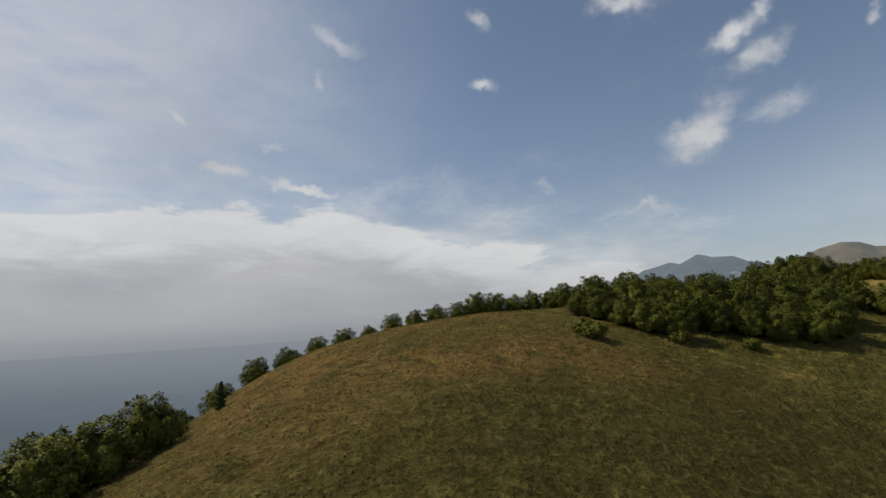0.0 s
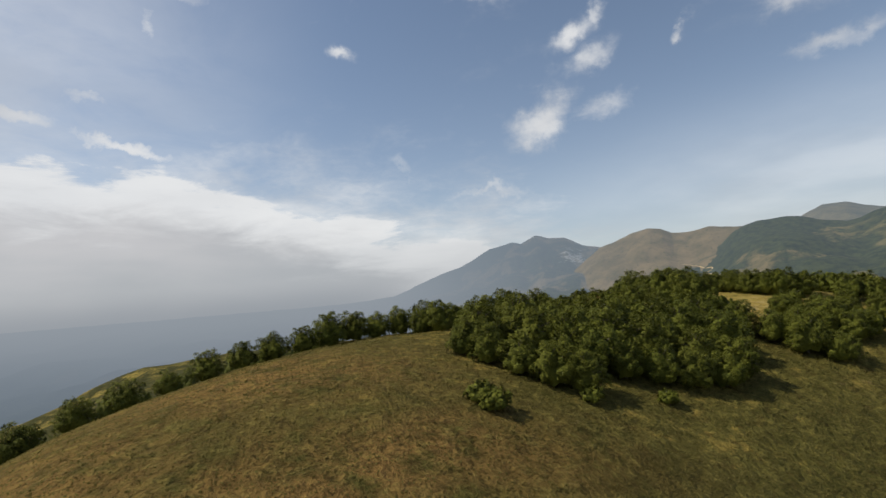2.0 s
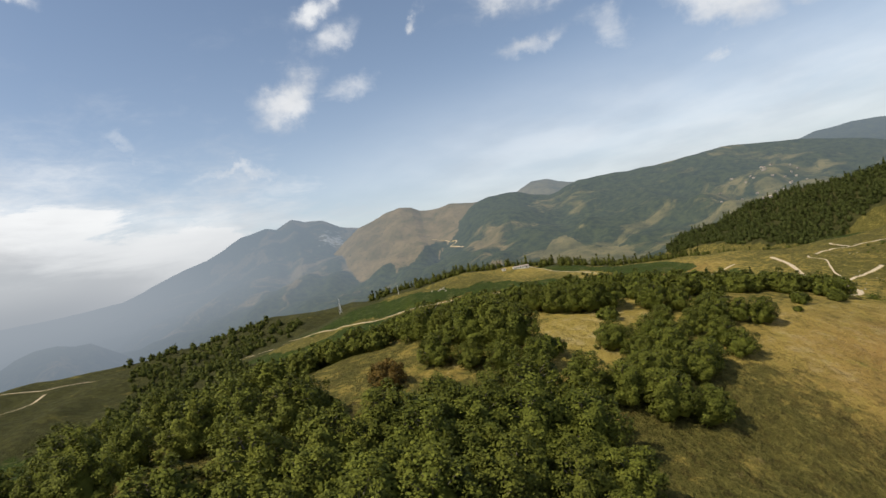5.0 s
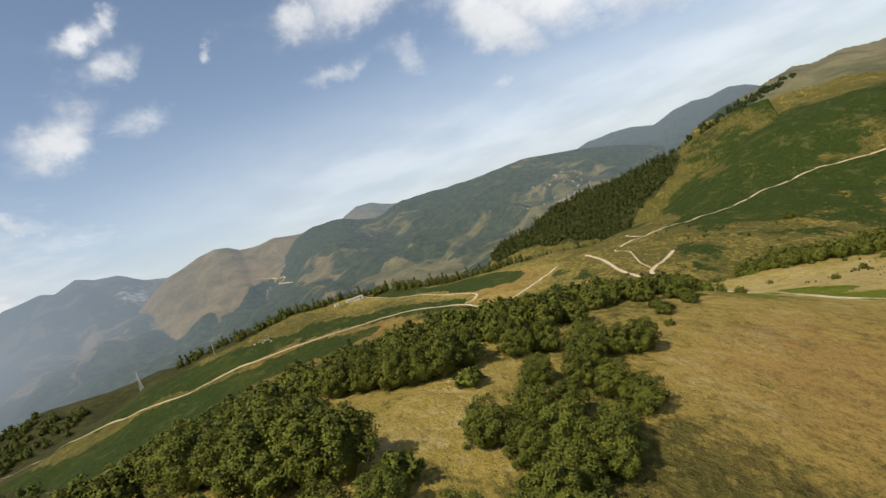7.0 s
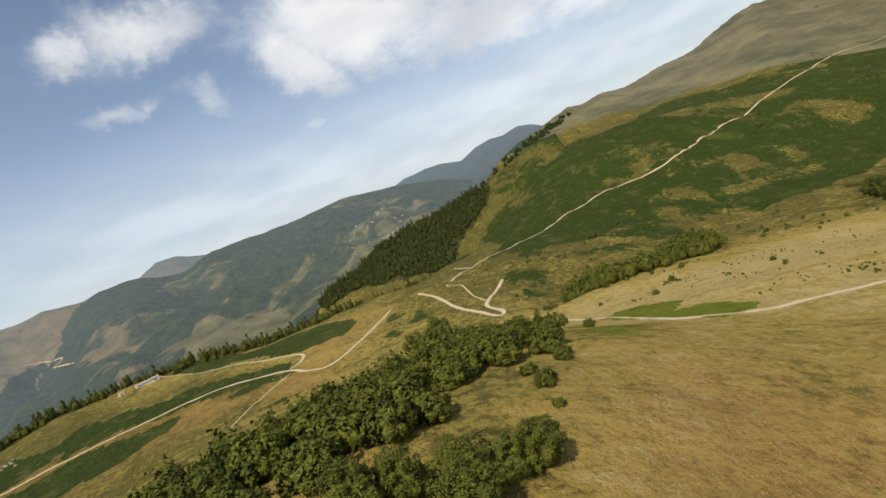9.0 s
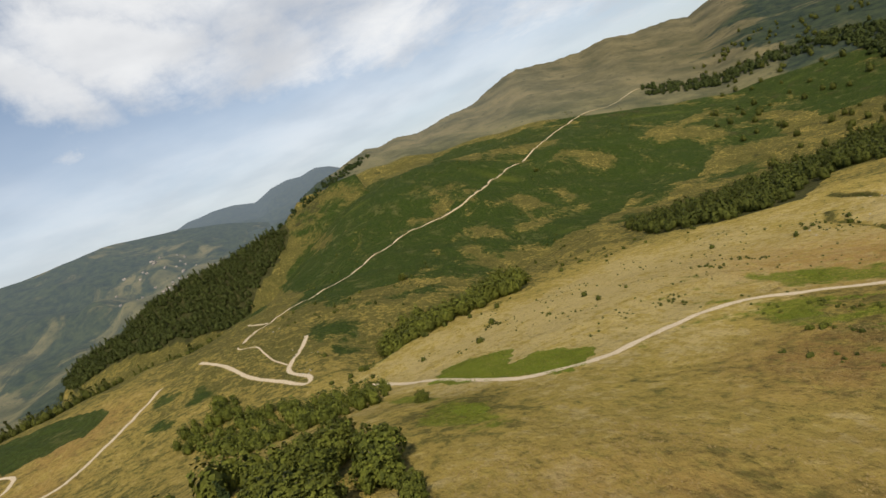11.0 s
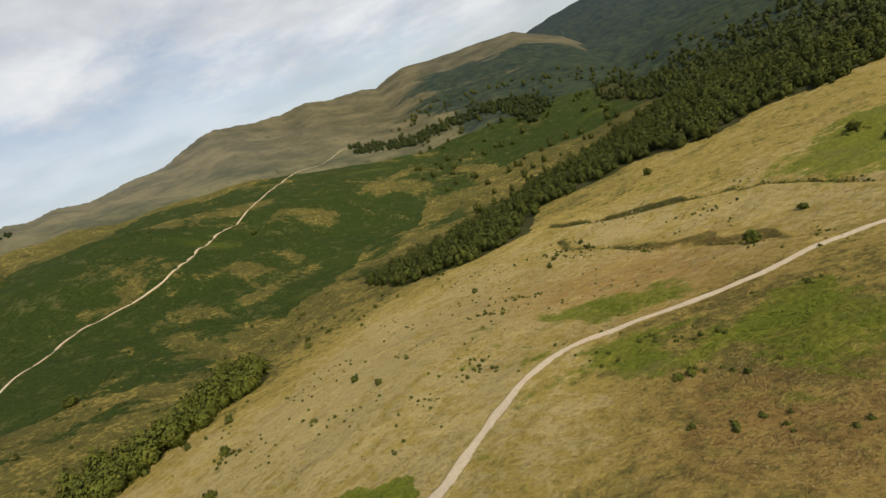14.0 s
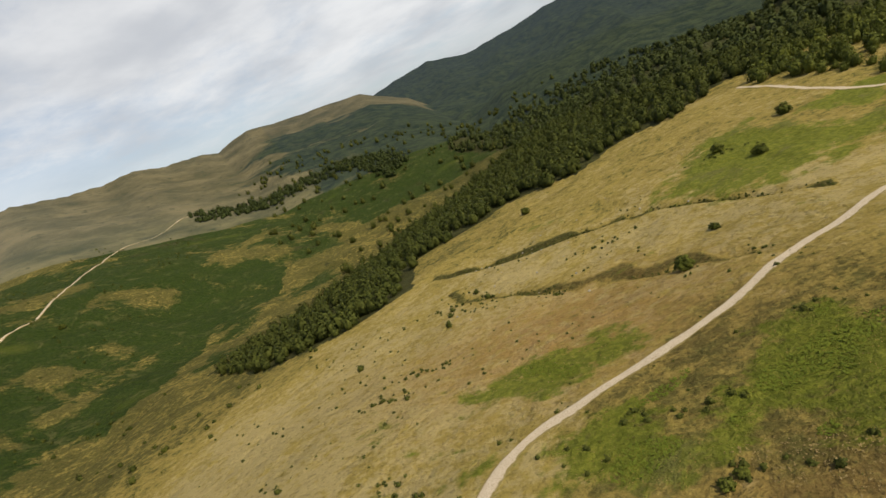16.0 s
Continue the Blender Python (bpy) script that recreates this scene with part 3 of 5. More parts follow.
def far_forms(x, y):
    """Heights of the far skyline, of the ridges before it and of the long hill, one after the other."""
    dx, dy = x - MIDDLE[0], y - MIDDLE[1]
    r, az = np.hypot(dx, dy), np.degrees(np.arctan2(dx, dy))
    zf, rf = np.interp(az, BEARINGS + BEARINGS_2, FOOT + FOOT_2), np.interp(az, BEARINGS + BEARINGS_2, FOOT_FAR + FOOT_FAR_2)
    gully = 34 * ripple(az * 9, r * 0.2, 26.0, 1.3) - 30 * np.abs(ripple(x, y, 190.0, 4.0)) + 12 * ripple(x, y, 75.0, 2.0)

    def ridge(rise, rc, rf, zf):
        zc = 57 + rc * np.tan(np.radians(rise))
        k = np.clip((r - rf) / (rc - rf), 0, 1.6)
        z = zf + (zc - zf) * np.where(k < 1, 0.6 * k + 0.4 * k * k, 1 - 1.2 * (k - 1))
        return z + np.clip((zc - zf) / 400, 0, 1) * (np.clip(k * (1 - k) * 4, 0, 1) * gully + np.clip(k, 0, 1) * 4 * ripple(x, y, 65.0, 3.0))

    out = [ridge(np.interp(az, SKY_BEARING + SKY_BEARING_2, SKY_RISE + SKY_RISE_2), np.interp(az, *SKY_CREST), rf, zf)]
    for crest, foot, low, bearing, rise in LAYERS:
        out.append(np.where((az > bearing[0]) & (az < bearing[-1]) & (r > foot), ridge(np.interp(az, bearing, rise), crest, foot, low), -900))
    hr, hc = np.interp(az, HILL_BEARING, HILL_RISE), np.interp(az, *HILL_CREST)
    top = 57 + hc * np.tan(np.radians(hr))
    q = np.clip((r - 1000) / (hc - 1000), 0, 3)
    low = np.clip(forms_height(MIDDLE[0] + 1000 * np.sin(np.radians(az)), MIDDLE[1] + 1000 * np.cos(np.radians(az))), -90, 60)
    lumps = 12 * ripple(x, y, 95.0, 1.0) + 7 * ripple(az * 22, r * 0.5, 34.0, 2.0) - 6 * np.abs(ripple(x, y, 52.0, 5.0))
    hill = np.where(q < 1, low + (top - low) * (0.8 * q + 0.2 * q * q), top - (q - 1) * 260) + lumps * np.clip(q, 0, 1) * np.clip(1.25 - q, 0.15, 1) + 2 * ripple(x, y, 38.0, 7.0)
    out.append(np.where((az > 86) & (az < 160), hill, -900))
    return out


def far_height(x, y):
    return np.maximum.reduce(far_forms(x, y))


def height(x, y):
    x, y = np.asarray(x, float), np.asarray(y, float)
    r = np.hypot(x - MIDDLE[0], y - MIDDLE[1])
    k = ease(850, 1250, r)
    z = forms_height(x, y) * (1 - k) + far_height(x, y) * k
    az = np.degrees(np.arctan2(x - MIDDLE[0], y - MIDDLE[1]))
    top = 57 + 1080 * np.tan(np.radians(np.interp(az, SPUR_BEARING, SPUR_RISE)))
    q = (r - 790) / 290
    spur = np.where(q < 1, -75 + (top + 75) * q, top - (q - 1) * 120) + 3 * ripple(x, y, 30.0, 3.0)
    z = np.where((az > 63) & (az < 98) & (r > 760), np.maximum(z, spur), z)
    top = 57 + 1000 * np.tan(np.radians(np.interp(az, NORTH_BEARING, NORTH_RISE)))
    q = (r - 480) / 520
    ridge = np.where(q < 1, -95 + (top + 95) * (1.6 * q - 0.6 * q * q), top - (q - 1) * 150) + 4 * ripple(x, y, 45.0, 1.0)
    z = np.where((az > -34) & (az < 40) & (r > 480), np.maximum(z, ridge), z)
    turn = az % 360
    for bearing, rise, crest, foot, deep in ((SOUTH_BEARING, SOUTH_RISE, 1700, 1150, -120), (FLANK_BEARING, FLANK_RISE, 850, 560, -110)):
        top = 57 + crest * np.tan(np.radians(np.interp(turn, bearing, rise)))
        q = (r - foot) / (crest - foot)
        ridge = np.where(q < 1, deep + (top - deep) * (1.3 * q - 0.3 * q * q), top - (q - 1) * 140) + 5 * ripple(x, y, 60.0, 2.0)
        z = np.where((turn > bearing[0]) & (turn < bearing[-1]) & (r > foot), np.maximum(z, ridge), z)
    near = 1 - ease(500, 1100, r)
    z = z + 0.5 * near * ripple(x, y, 14.0, 5.0) + 0.22 * near * ripple(x, y, 4.6, 8.0)
    out = x - np.interp(y, EDGE_Y, EDGE_X)
    z = z - 11 * ease(0, 32, out) * (1 - ease(45, 150, out)) * ease(-200, -110, y) * (1 - ease(95, 150, y))
    for gx, gy, deep in GULLIES:
        off = (y - np.interp(x, gx, gy)) / 1.25
        here = ease(gx[0] - 4, gx[0] + 12, x) * (1 - ease(gx[-1] - 25, gx[-1] + 5, x))
        z = z + here * deep * (0.55 * ease(-1, 4, off) * (1 - ease(6, 34, off)) - np.exp(-((off + 1.5) / 3.0) ** 2))
    return z + ease(300, 800, r) * (1 - k) * (5 * ripple(x, y, 48.0, 6.0) + 1.5 * ripple(x, y, 17.0, 9.0))


def mesh_of(name, verts, faces, mat, smooth=False):
    me = bpy.data.meshes.new(name)
    me.from_pydata(verts, [], faces)
    me.materials.append(mat)
    if smooth:
        me.polygons.foreach_set("use_smooth", [True] * len(me.polygons))
    me.update()
    return me


def inside(x, y, ring):
    """Whether places lie inside a ring of corners."""
    hit = np.zeros(np.shape(x), bool)
    for (ax, ay), (bx, by) in zip(ring, ring[1:] + ring[:1]):
        cross = (ay > y) != (by > y)
        hit ^= cross & (x < (bx - ax) * (y - ay) / ((by - ay) or 1e-9) + ax)
    return hit


def blot(x, y, cx, cy, rx, ry, turn=0.0):
    c, s = math.cos(radians(turn)), math.sin(radians(turn))
    u, v = (x - cx) * c + (y - cy) * s, (y - cy) * c - (x - cx) * s
    return np.exp(-((u / rx) ** 2 + (v / ry) ** 2))


# woods, as rings on the plan
BIG_WOOD = [(631, -202), (620, -270), (605, -353), (590, -496), (540, -640), (444, -813), (335, -720), (255, -560), (120, -520), (60, -440), (150, -420), (196, -425), (243, -375), (285, -370), (329, -330), (379, -350), (430, -310), (462, -290), (436, -208), (469, -168), (531, -161)]
STREAM_WOOD = [(488, 92), (500, 62), (508, 30), (516, -12), (545, -42), (572, -20), (568, 40), (550, 84), (518, 106)]
PINE_WOOD = [(1150, 560), (1075, 500), (1060, 430), (1041, 380), (1000, 310), (985, 240), (1020, 212), (1052, 200), (1085, 178), (1105, 160), (1170, 118), (1215, 112), (1235, 140), (1228, 200), (1216, 300), (1190, 390), (1165, 460)]
VALLEY_WOOD = [(640, -420), (760, -560), (900, -640), (1060, -900), (1250, -1000), (1300, -1300), (400, -1400), (450, -850), (560, -640)]
EDGE_WOOD = [(430, 690), (520, 625), (600, 545), (650, 440), (700, 375), (765, 300), (830, 240), (860, 300), (800, 400), (720, 520), (640, 640), (520, 730)]
# open bracken fields, as rings on the plan
NORTH_WOOD = [(150, 430), (200, 470), (250, 560), (270, 690), (290, 800), (450, 860), (430, 1010), (300, 1090), (210, 1080), (190, 900), (150, 780), (80, 640), (60, 500)]
SOUTH_WOOD = [(640, -1000), (444, -813), (335, -720), (255, -560), (140, -505), (60, -440), (-150, -380), (-360, -700), (-260, -1180), (300, -1300), (620, -1180)]
FIELDS = [[(447, 482), (475, 500), (503, 495), (518, 447), (526, 377), (520, 335), (503, 333), (493, 340), (482, 405), (478, 448)],
          [(637, 522), (612, 500), (567, 402), (542, 333), (557, 290), (600, 300), (625, 312), (650, 400)],
          [(334, 700), (343, 657), (378, 573), (401, 530), (433, 503), (470, 492), (509, 502), (473, 522), (462, 550), (450, 604), (420, 680), (387, 720)],
          [(301, 629), (346, 613), (394, 512), (447, 466), (464, 400), (440, 400), (395, 436), (366, 470), (300, 480), (240, 520), (240, 660), (280, 760)]]
VERGE = [(380, 97), (397, 87), (394, 70), (383, 61), (367, 68), (367, 74), (357, 62), (347, 47), (334, 43), (328, 54), (326, 67), (331, 77), (343, 86)]
# patches of bracken: middle, half sizes, turn
BRACKEN = [(1150, 60, 80, 90, 0), (1205, -60, 70, 90, 0), (-90, 285, 80, 60, 0), (-40, 930, 170, 120, 0), (60, 700, 90, 120, 0), (1195, 70, 70, 70, 0), (1240, -20, 60, 60, 0), (1110, 190, 30, 20, 0), (900, 260, 60, 40, 0), (840, 200, 50, 26, 0), (790, 240, 40, 30, 0), (316, -56, 30, 15, 25), (690, -20, 40, 60, 20), (230, -210, 40, 60, 0), (160, -260, 40, 40, 0), (690, 110, 26, 20, 0), (440, 330, 24, 30, 0), (330, 520, 40, 80, 20), (512, 244, 22, 12, 0), (543, 224, 18, 10, 0), (484, 346, 8, 26, 20), (570, 250, 30, 10, 10), (300, 108, 15, 10, 0), (540, 125, 24, 10, 0), (272, -24, 30, 18, 20), (262, -36, 18, 14, 0), (292, -8, 20, 14, 0), (256, -14, 20, 20, 0), (220, -200, 40, 30, 0), (190, -190, 30, 30, 0), (300, 108, 26, 12, 0), (340, 118, 20, 8, 0), (600, 130, 40, 30, 0), (640, 30, 30, 60, 0), (480, 110, 24, 14, 0), (600, -480, 50, 80, 0), (700, -450, 34, 70, 0), (730, -370, 44, 70, 0), (670, -250, 40, 60, 0), (880, -700, 80, 120, 0), (800, -620, 60, 80, 0)]
RUSTY = [(450, 400, 34, 70, 15), (405, 470, 40, 46, 0), (470, 305, 40, 26, 0), (10, 105, 40, 14, 15), (-38, 112, 26, 40, 20), (205, 100, 42, 28, 0), (185, 60, 40, 40, 0), (260, 22, 26, 24, 0), (-5, 150, 36, 26, 0), (300, 240, 50, 40, 0), (560, 300, 50, 30, 0), (320, -80, 60, 40, 0)]
FERN_SLOPE = [(700, 150), (745, 150), (800, 130), (880, 150), (960, 160), (1025, 165), (1080, 130), (1100, 95), (1060, 60), (1090, 50), (1140, 10), (1145, -60), (1215, -84), (1165, -160), (1300, -315), (1230, -410), (1200, -505), (1220, -655), (1247, -847), (1166, -933)]
FERN_SLOPE += [(1060, -1010), (920, -1080), (560, -1090), (490, -860), (640, -765), (740, -700), (860, -745), (980, -735), (930, -598), (797, -533), (747, -446), (776, -350), (714, -226), (693, -157), (706, -40), (700, 60)]
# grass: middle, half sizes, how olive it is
# tones at (40, 75) and (-20, 105) paint the knoll's shaded face into the grass
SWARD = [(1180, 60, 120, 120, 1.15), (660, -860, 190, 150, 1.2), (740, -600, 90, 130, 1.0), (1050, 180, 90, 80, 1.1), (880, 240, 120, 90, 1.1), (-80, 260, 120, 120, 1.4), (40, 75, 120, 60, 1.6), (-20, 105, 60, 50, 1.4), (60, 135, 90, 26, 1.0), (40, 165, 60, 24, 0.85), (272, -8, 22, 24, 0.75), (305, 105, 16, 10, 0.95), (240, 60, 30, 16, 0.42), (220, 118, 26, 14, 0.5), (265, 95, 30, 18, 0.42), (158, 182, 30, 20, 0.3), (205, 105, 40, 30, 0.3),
         (375, 0, 60, 70, 0.08), (330, -150, 110, 50, 0.18), (600, 60, 90, 90, 0.95), (700, -200, 140, 300, 0.95), (900, -300, 220, 500, 1.0), (1000, -100, 200, 300, 1.1), (1060, -120, 260, 460, 1.1), (300, 800, 300, 300, 1.1), (-100, 500, 200, 300, 1.1), (600, 520, 60, 60, 0.6), (660, 180, 70, 50, 0.95), (430, 560, 90, 120, 1.0), (350, 600, 60, 90, 1.0), (268, -20, 30, 30, 0.9), (420, 20, 40, 60, -0.1), (450, 60, 50, 50, 0.05), (430, -60, 60, 60, 0.0), (560, 300, 60, 40, 0.6)]


def zones(x, y):
    x, y = x + 7 * ripple(x, y, 26.0, 3.0) + 3 * ripple(x, y, 9.0, 1.0), y + 7 * ripple(y, x, 24.0, 5.0) + 3 * ripple(y, x, 8.0, 2.0)
    fern, wood, rust = np.zeros(np.shape(x)), np.zeros(np.shape(x)), np.zeros(np.shape(x))
    for cx, cy, rx, ry, turn in BRACKEN:
        fern = np.maximum(fern, (0.74 if cx < 420 else 0.66) * blot(x, y, cx, cy, rx, ry, turn))
    fern = np.maximum(fern, inside(x + 5 * ripple(x, y, 7.0, 3.0), y + 4 * ripple(y, x, 5.0, 1.0), VERGE) * 1.1)
    for ring in FIELDS:
        fern = np.maximum(fern, inside(x, y, ring) * (0.92 + 0.08 * ripple(x, y, 40.0, 5.0)))
    for cx, cy, rx, ry, turn in RUSTY:
        rust = np.maximum(rust, 0.8 * blot(x, y, cx, cy, rx, ry, turn))
    bare = np.zeros(np.shape(x))
    for cx, cy, rx, ry in ((1029, 69, 26, 22), (907, -109, 16, 14), (933, -415, 34, 40), (919, -574, 40, 40), (791, -119, 30, 18), (772, -168, 26, 30), (860, -219, 26, 22), (733, -71, 26, 16), (689, -12, 20, 18), (700, -119, 24, 24), (1090, -250, 40, 26), (1050, -380, 24, 40)):
        bare = np.maximum(bare, blot(x, y, cx, cy, rx, ry))
    for ring, much in ((BIG_WOOD, 0.95), (STREAM_WOOD, 0.8), (PINE_WOOD, 0.95), (EDGE_WOOD, 0.6), (VALLEY_WOOD, 0.34), (SOUTH_WOOD, 0.95), (NORTH_WOOD, 0.8)):
        wood = np.maximum(wood, inside(x, y, ring) * much)
    fern = np.maximum(fern, inside(x, y, FERN_SLOPE) * (0.80 + 0.22 * ripple(x, y, 60.0, 4.0) - 0.9 * bare))
    r, az = np.hypot(x - MIDDLE[0], y - MIDDLE[1]), np.degrees(np.arctan2(x - MIDDLE[0], y - MIDDLE[1]))
    wood = np.maximum(wood, np.where(az > -8, 0.72, 0.58) * ((az > -34) & (az < 34) & (r > 640)))
    wild = ease(650, 1000, r) * np.clip(0.45 + 0.6 * ripple(x, y, 90.0, 2.0), 0, 1)
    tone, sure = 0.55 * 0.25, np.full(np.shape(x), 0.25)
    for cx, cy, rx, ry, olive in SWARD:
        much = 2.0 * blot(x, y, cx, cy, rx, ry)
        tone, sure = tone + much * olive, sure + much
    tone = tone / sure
    for gx, gy, deep in GULLIES:
        off = (y - np.interp(x, gx, gy)) / 1.25
        tone = tone + 0.65 * deep * np.exp(-((off + 3.0) / 2.8) ** 2) * ((x > gx[0]) & (x < gx[-1]))
    return np.stack([fern, np.maximum(wood, 0.45 * wild), rust, tone], -1)


def far_zones(x, y):
    """How wooded, how rocky and how deep in haze the far country is, and how olive its grass."""
    r, az = np.hypot(x - MIDDLE[0], y - MIDDLE[1]), np.degrees(np.arctan2(x - MIDDLE[0], y - MIDDLE[1]))
    az = np.where(az < -100, az + 360, az)
    az0, az = az, az + 2.5 * ripple(x, y, 170.0, 6.0) + 1.2 * ripple(x, y, 60.0, 1.0)
    which = np.argmax(np.stack(far_forms(x, y)), 0)
    crest = np.interp(az0, *HILL_CREST)
    # the peak and what lies behind
    # wood above 1 past bearing 150 also darkens the south for cloud shadow
    wood = np.interp(az, (-60, 8, 20, 33, 48, 51, 60, 64, 78, 98, 103, 138, 150, 165, 180, 260), (0.7, 0.7, 0.62, 0.55, 0.4, 0.08, 0.08, 0.6, 0.8, 0.8, 0.5, 0.8, 1.1, 1.1, 1.2, 1.2))
    wood = np.maximum(wood, 0.85 * (1 - ease(2600, 3700, r)) * (az0 < 50))
    # the brown dome, wooded at its foot
    dome = np.where(r < 2750 + 240 * ripple(az * 9, r * 0.1, 20.0, 2.0), 0.9, 0.10 + 0.55 * ease(40, 47, az) * (1 - ease(2900, 3300, r)) * (ripple(x, y, 110.0, 3.0) > 0.1))
    wood = np.where(which == 1, dome - 0.35 * blot(az0, r, 46, 2500, 3.5, 260), wood)
    # the green mountain, with pale fields down in the valley
    fields = 0.80 * blot(az0, r, 80, 1950, 9, 520) + 0.5 * blot(az0, r, 47.5, 2450, 2.2, 330) + 0.45 * blot(az0, r, 55, 2900, 3, 120) + 0.5 * blot(az0, r, 58.5, 2750, 0.9, 130)
    wood = np.where(which == 2, 0.74 - 0.10 * ease(60, 80, az0) + 0.3 * (az < 55) * (r > 2600) - fields, wood)
    wood = np.where(which == 3, 0.6, wood)
    hill = which == 4
    slope = np.interp(az, (86, 93, 98, 101, 133, 138, 142, 160), (0.9, 0.8, 0.45, 0.08, 0.06, 0.25, 0.7, 0.85))
    slope = np.where((r > crest - 330) & (az0 > 97), 0.04, slope)
    wood = np.where(hill, slope, wood)
    rock = 0.62 * blot(az0, r, 30.6, 3900, 2.6, 330) + 0.5 * blot(az0, r, 19.5, 2900, 0.5, 60)
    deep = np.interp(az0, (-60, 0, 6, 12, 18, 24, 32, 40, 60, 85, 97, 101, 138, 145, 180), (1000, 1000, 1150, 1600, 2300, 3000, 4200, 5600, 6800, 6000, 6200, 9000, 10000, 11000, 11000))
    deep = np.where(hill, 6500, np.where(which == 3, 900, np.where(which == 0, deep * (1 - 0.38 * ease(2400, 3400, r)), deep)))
    # share of painted haze glow, thicker in the south to carry its dark tint
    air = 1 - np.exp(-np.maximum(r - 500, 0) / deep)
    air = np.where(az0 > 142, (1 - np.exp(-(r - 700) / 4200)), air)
    return np.stack([wood, rock, air, np.where(hill, 1 - 0.4 * ease(1250, 1600, r), ease(42, 60, az0))], -1)


def ring_sheet(name, radii, az, mat, painted, sunk=0.0):
    az, turns = np.radians(az), len(az)
    rr, aa = np.meshgrid(radii, az, indexing="ij")
    x, y = MIDDLE[0] + rr * np.sin(aa), MIDDLE[1] + rr * np.cos(aa)
    z = height(x, y)
    z[0] -= sunk
    verts = np.stack([x, y, z], -1).reshape(-1, 3)
    i, j = np.meshgrid(np.arange(len(radii) - 1), np.arange(turns), indexing="ij")
    k = (j + 1) % turns
    faces = np.stack([i * turns + j, i * turns + k, (i + 1) * turns + k, (i + 1) * turns + j], -1).reshape(-1, 4)
    me = mesh_of(name, verts.tolist(), faces.tolist(), mat, True)
    at = me.color_attributes.new("zones", "FLOAT_COLOR", "POINT")
    at.data.foreach_set("color", painted(x, y).reshape(-1))
    return new(name, me)


near_radii = np.concatenate([np.arange(0.5, 420, 2.0), 420 * 1.0125 ** np.arange(0, 89)])
near_radii = near_radii[near_radii < 1250]
far_radii = np.concatenate([[near_radii[-1] - 8], near_radii[-1] * 1.0115 ** np.arange(1, 120)])
far_radii = far_radii[far_radii < 4700]
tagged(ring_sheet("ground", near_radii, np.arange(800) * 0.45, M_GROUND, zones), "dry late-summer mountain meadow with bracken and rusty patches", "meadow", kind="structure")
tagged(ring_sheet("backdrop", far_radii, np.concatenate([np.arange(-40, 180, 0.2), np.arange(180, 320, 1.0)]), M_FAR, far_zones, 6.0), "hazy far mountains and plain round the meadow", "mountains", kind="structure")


# ==== tracks ====
def smooth_line(points, step=2.0):
    """A curve through the points, as evenly spaced places."""
    p = [points[0], *points, points[-1]]
    out = []
    for a, b, c, d in zip(p, p[1:], p[2:], p[3:]):
        n = max(2, int(math.hypot(c[0] - b[0], c[1] - b[1]) / step))
        for k in range(n):
            t = k / n
            out.append(tuple(0.5 * (2 * b[i] + (c[i] - a[i]) * t + (2 * a[i] - 5 * b[i] + 4 * c[i] - d[i]) * t * t + (3 * b[i] - a[i] - 3 * c[i] + d[i]) * t ** 3) for i in (0, 1)))
    return out + [tuple(points[-1])]


def track(name, points, width, label, step=2.0):
    line = np.array(smooth_line(points, step))
    ahead = np.gradient(line, axis=0)
    ahead /= np.linalg.norm(ahead, axis=1)[:, None] + 1e-9
    side = np.stack([ahead[:, 1], -ahead[:, 0]], 1)
    rng = np.random.default_rng(len(points))
    rows, across = [], (-1.0, -0.62, -0.3, 0.0, 0.3, 0.62, 1.0)
    wob = np.convolve(rng.normal(0, 0.16, (len(line) + 8)), np.ones(5) / 3, "same")[4:-4]
    for k in across:
        q = line + side * (k * width / 2 * (1 + wob * abs(k)))[:, None]
        lift = 0.10 + 0.05 * (abs(abs(k) - 0.5) < 0.35) * -1 - 0.12 * (abs(k) > 0.9)
        rows.append(np.c_[q, height(q[:, 0], q[:, 1]) + lift])
    verts = np.stack(rows, 1)
    # level each cross-section so that the ground does not poke through
    verts[:, 1:-1, 2] = np.maximum(verts[:, 1:-1, 2], verts[:, 1:-1, 2].mean(1, keepdims=True)) + 0.04
    n, m = verts.shape[:2]
    faces = [(i * m + j, i * m + j + 1, (i + 1) * m + j + 1, (i + 1) * m + j) for i in range(n - 1) for j in range(m - 1)]
    me = mesh_of(name, verts.reshape(-1, 3).tolist(), faces, M_GRAVEL, True)
    me.attributes.new("rim", "FLOAT", "POINT").data.foreach_set("value", np.tile((1.1, 0.62, 0.2, 0.40, 0.2, 0.62, 1.1), n))
    return tagged(new(name, me), label, "track", kind="structure")


track("road_1", [(430, 122), (412, 113), (378, 98), (345, 88), (327, 78), (323, 58), (325, 34), (327, 16), (327, -3), (320, -20), (304, -34), (287, -47), (269, -61), (250, -82), (233, -95), (216, -112), (192, -126), (160, -140), (120, -150)], 3.9, "pale gravel track curving over the meadow")
track("road_2", [(640, 196), (673, 186), (708, 163), (766, 118), (792, 78), (820, 37), (863, -30), (890, -140), (971, -254), (1014, -345), (1110, -480), (1190, -610), (1222, -770), (1250, -900)], 3.8, "narrow pale gravel path climbing the far slope", 4.0)
track("road_3", [(598, 144), (562, 152), (540, 160), (522, 161), (499, 150), (486, 153), (508, 166), (538, 186), (567, 198), (598, 211), (632, 231)], 4.4, "winding pale gravel road on the saddle")
track("road_4", [(270, 860), (315, 750), (338, 680), (352, 629), (368, 576), (399, 531), (435, 488), (470, 442), (500, 381), (500, 329), (486, 306), (482, 286), (517, 273), (602, 256)], 3.6, "long pale gravel road along the ridge", 3.0)
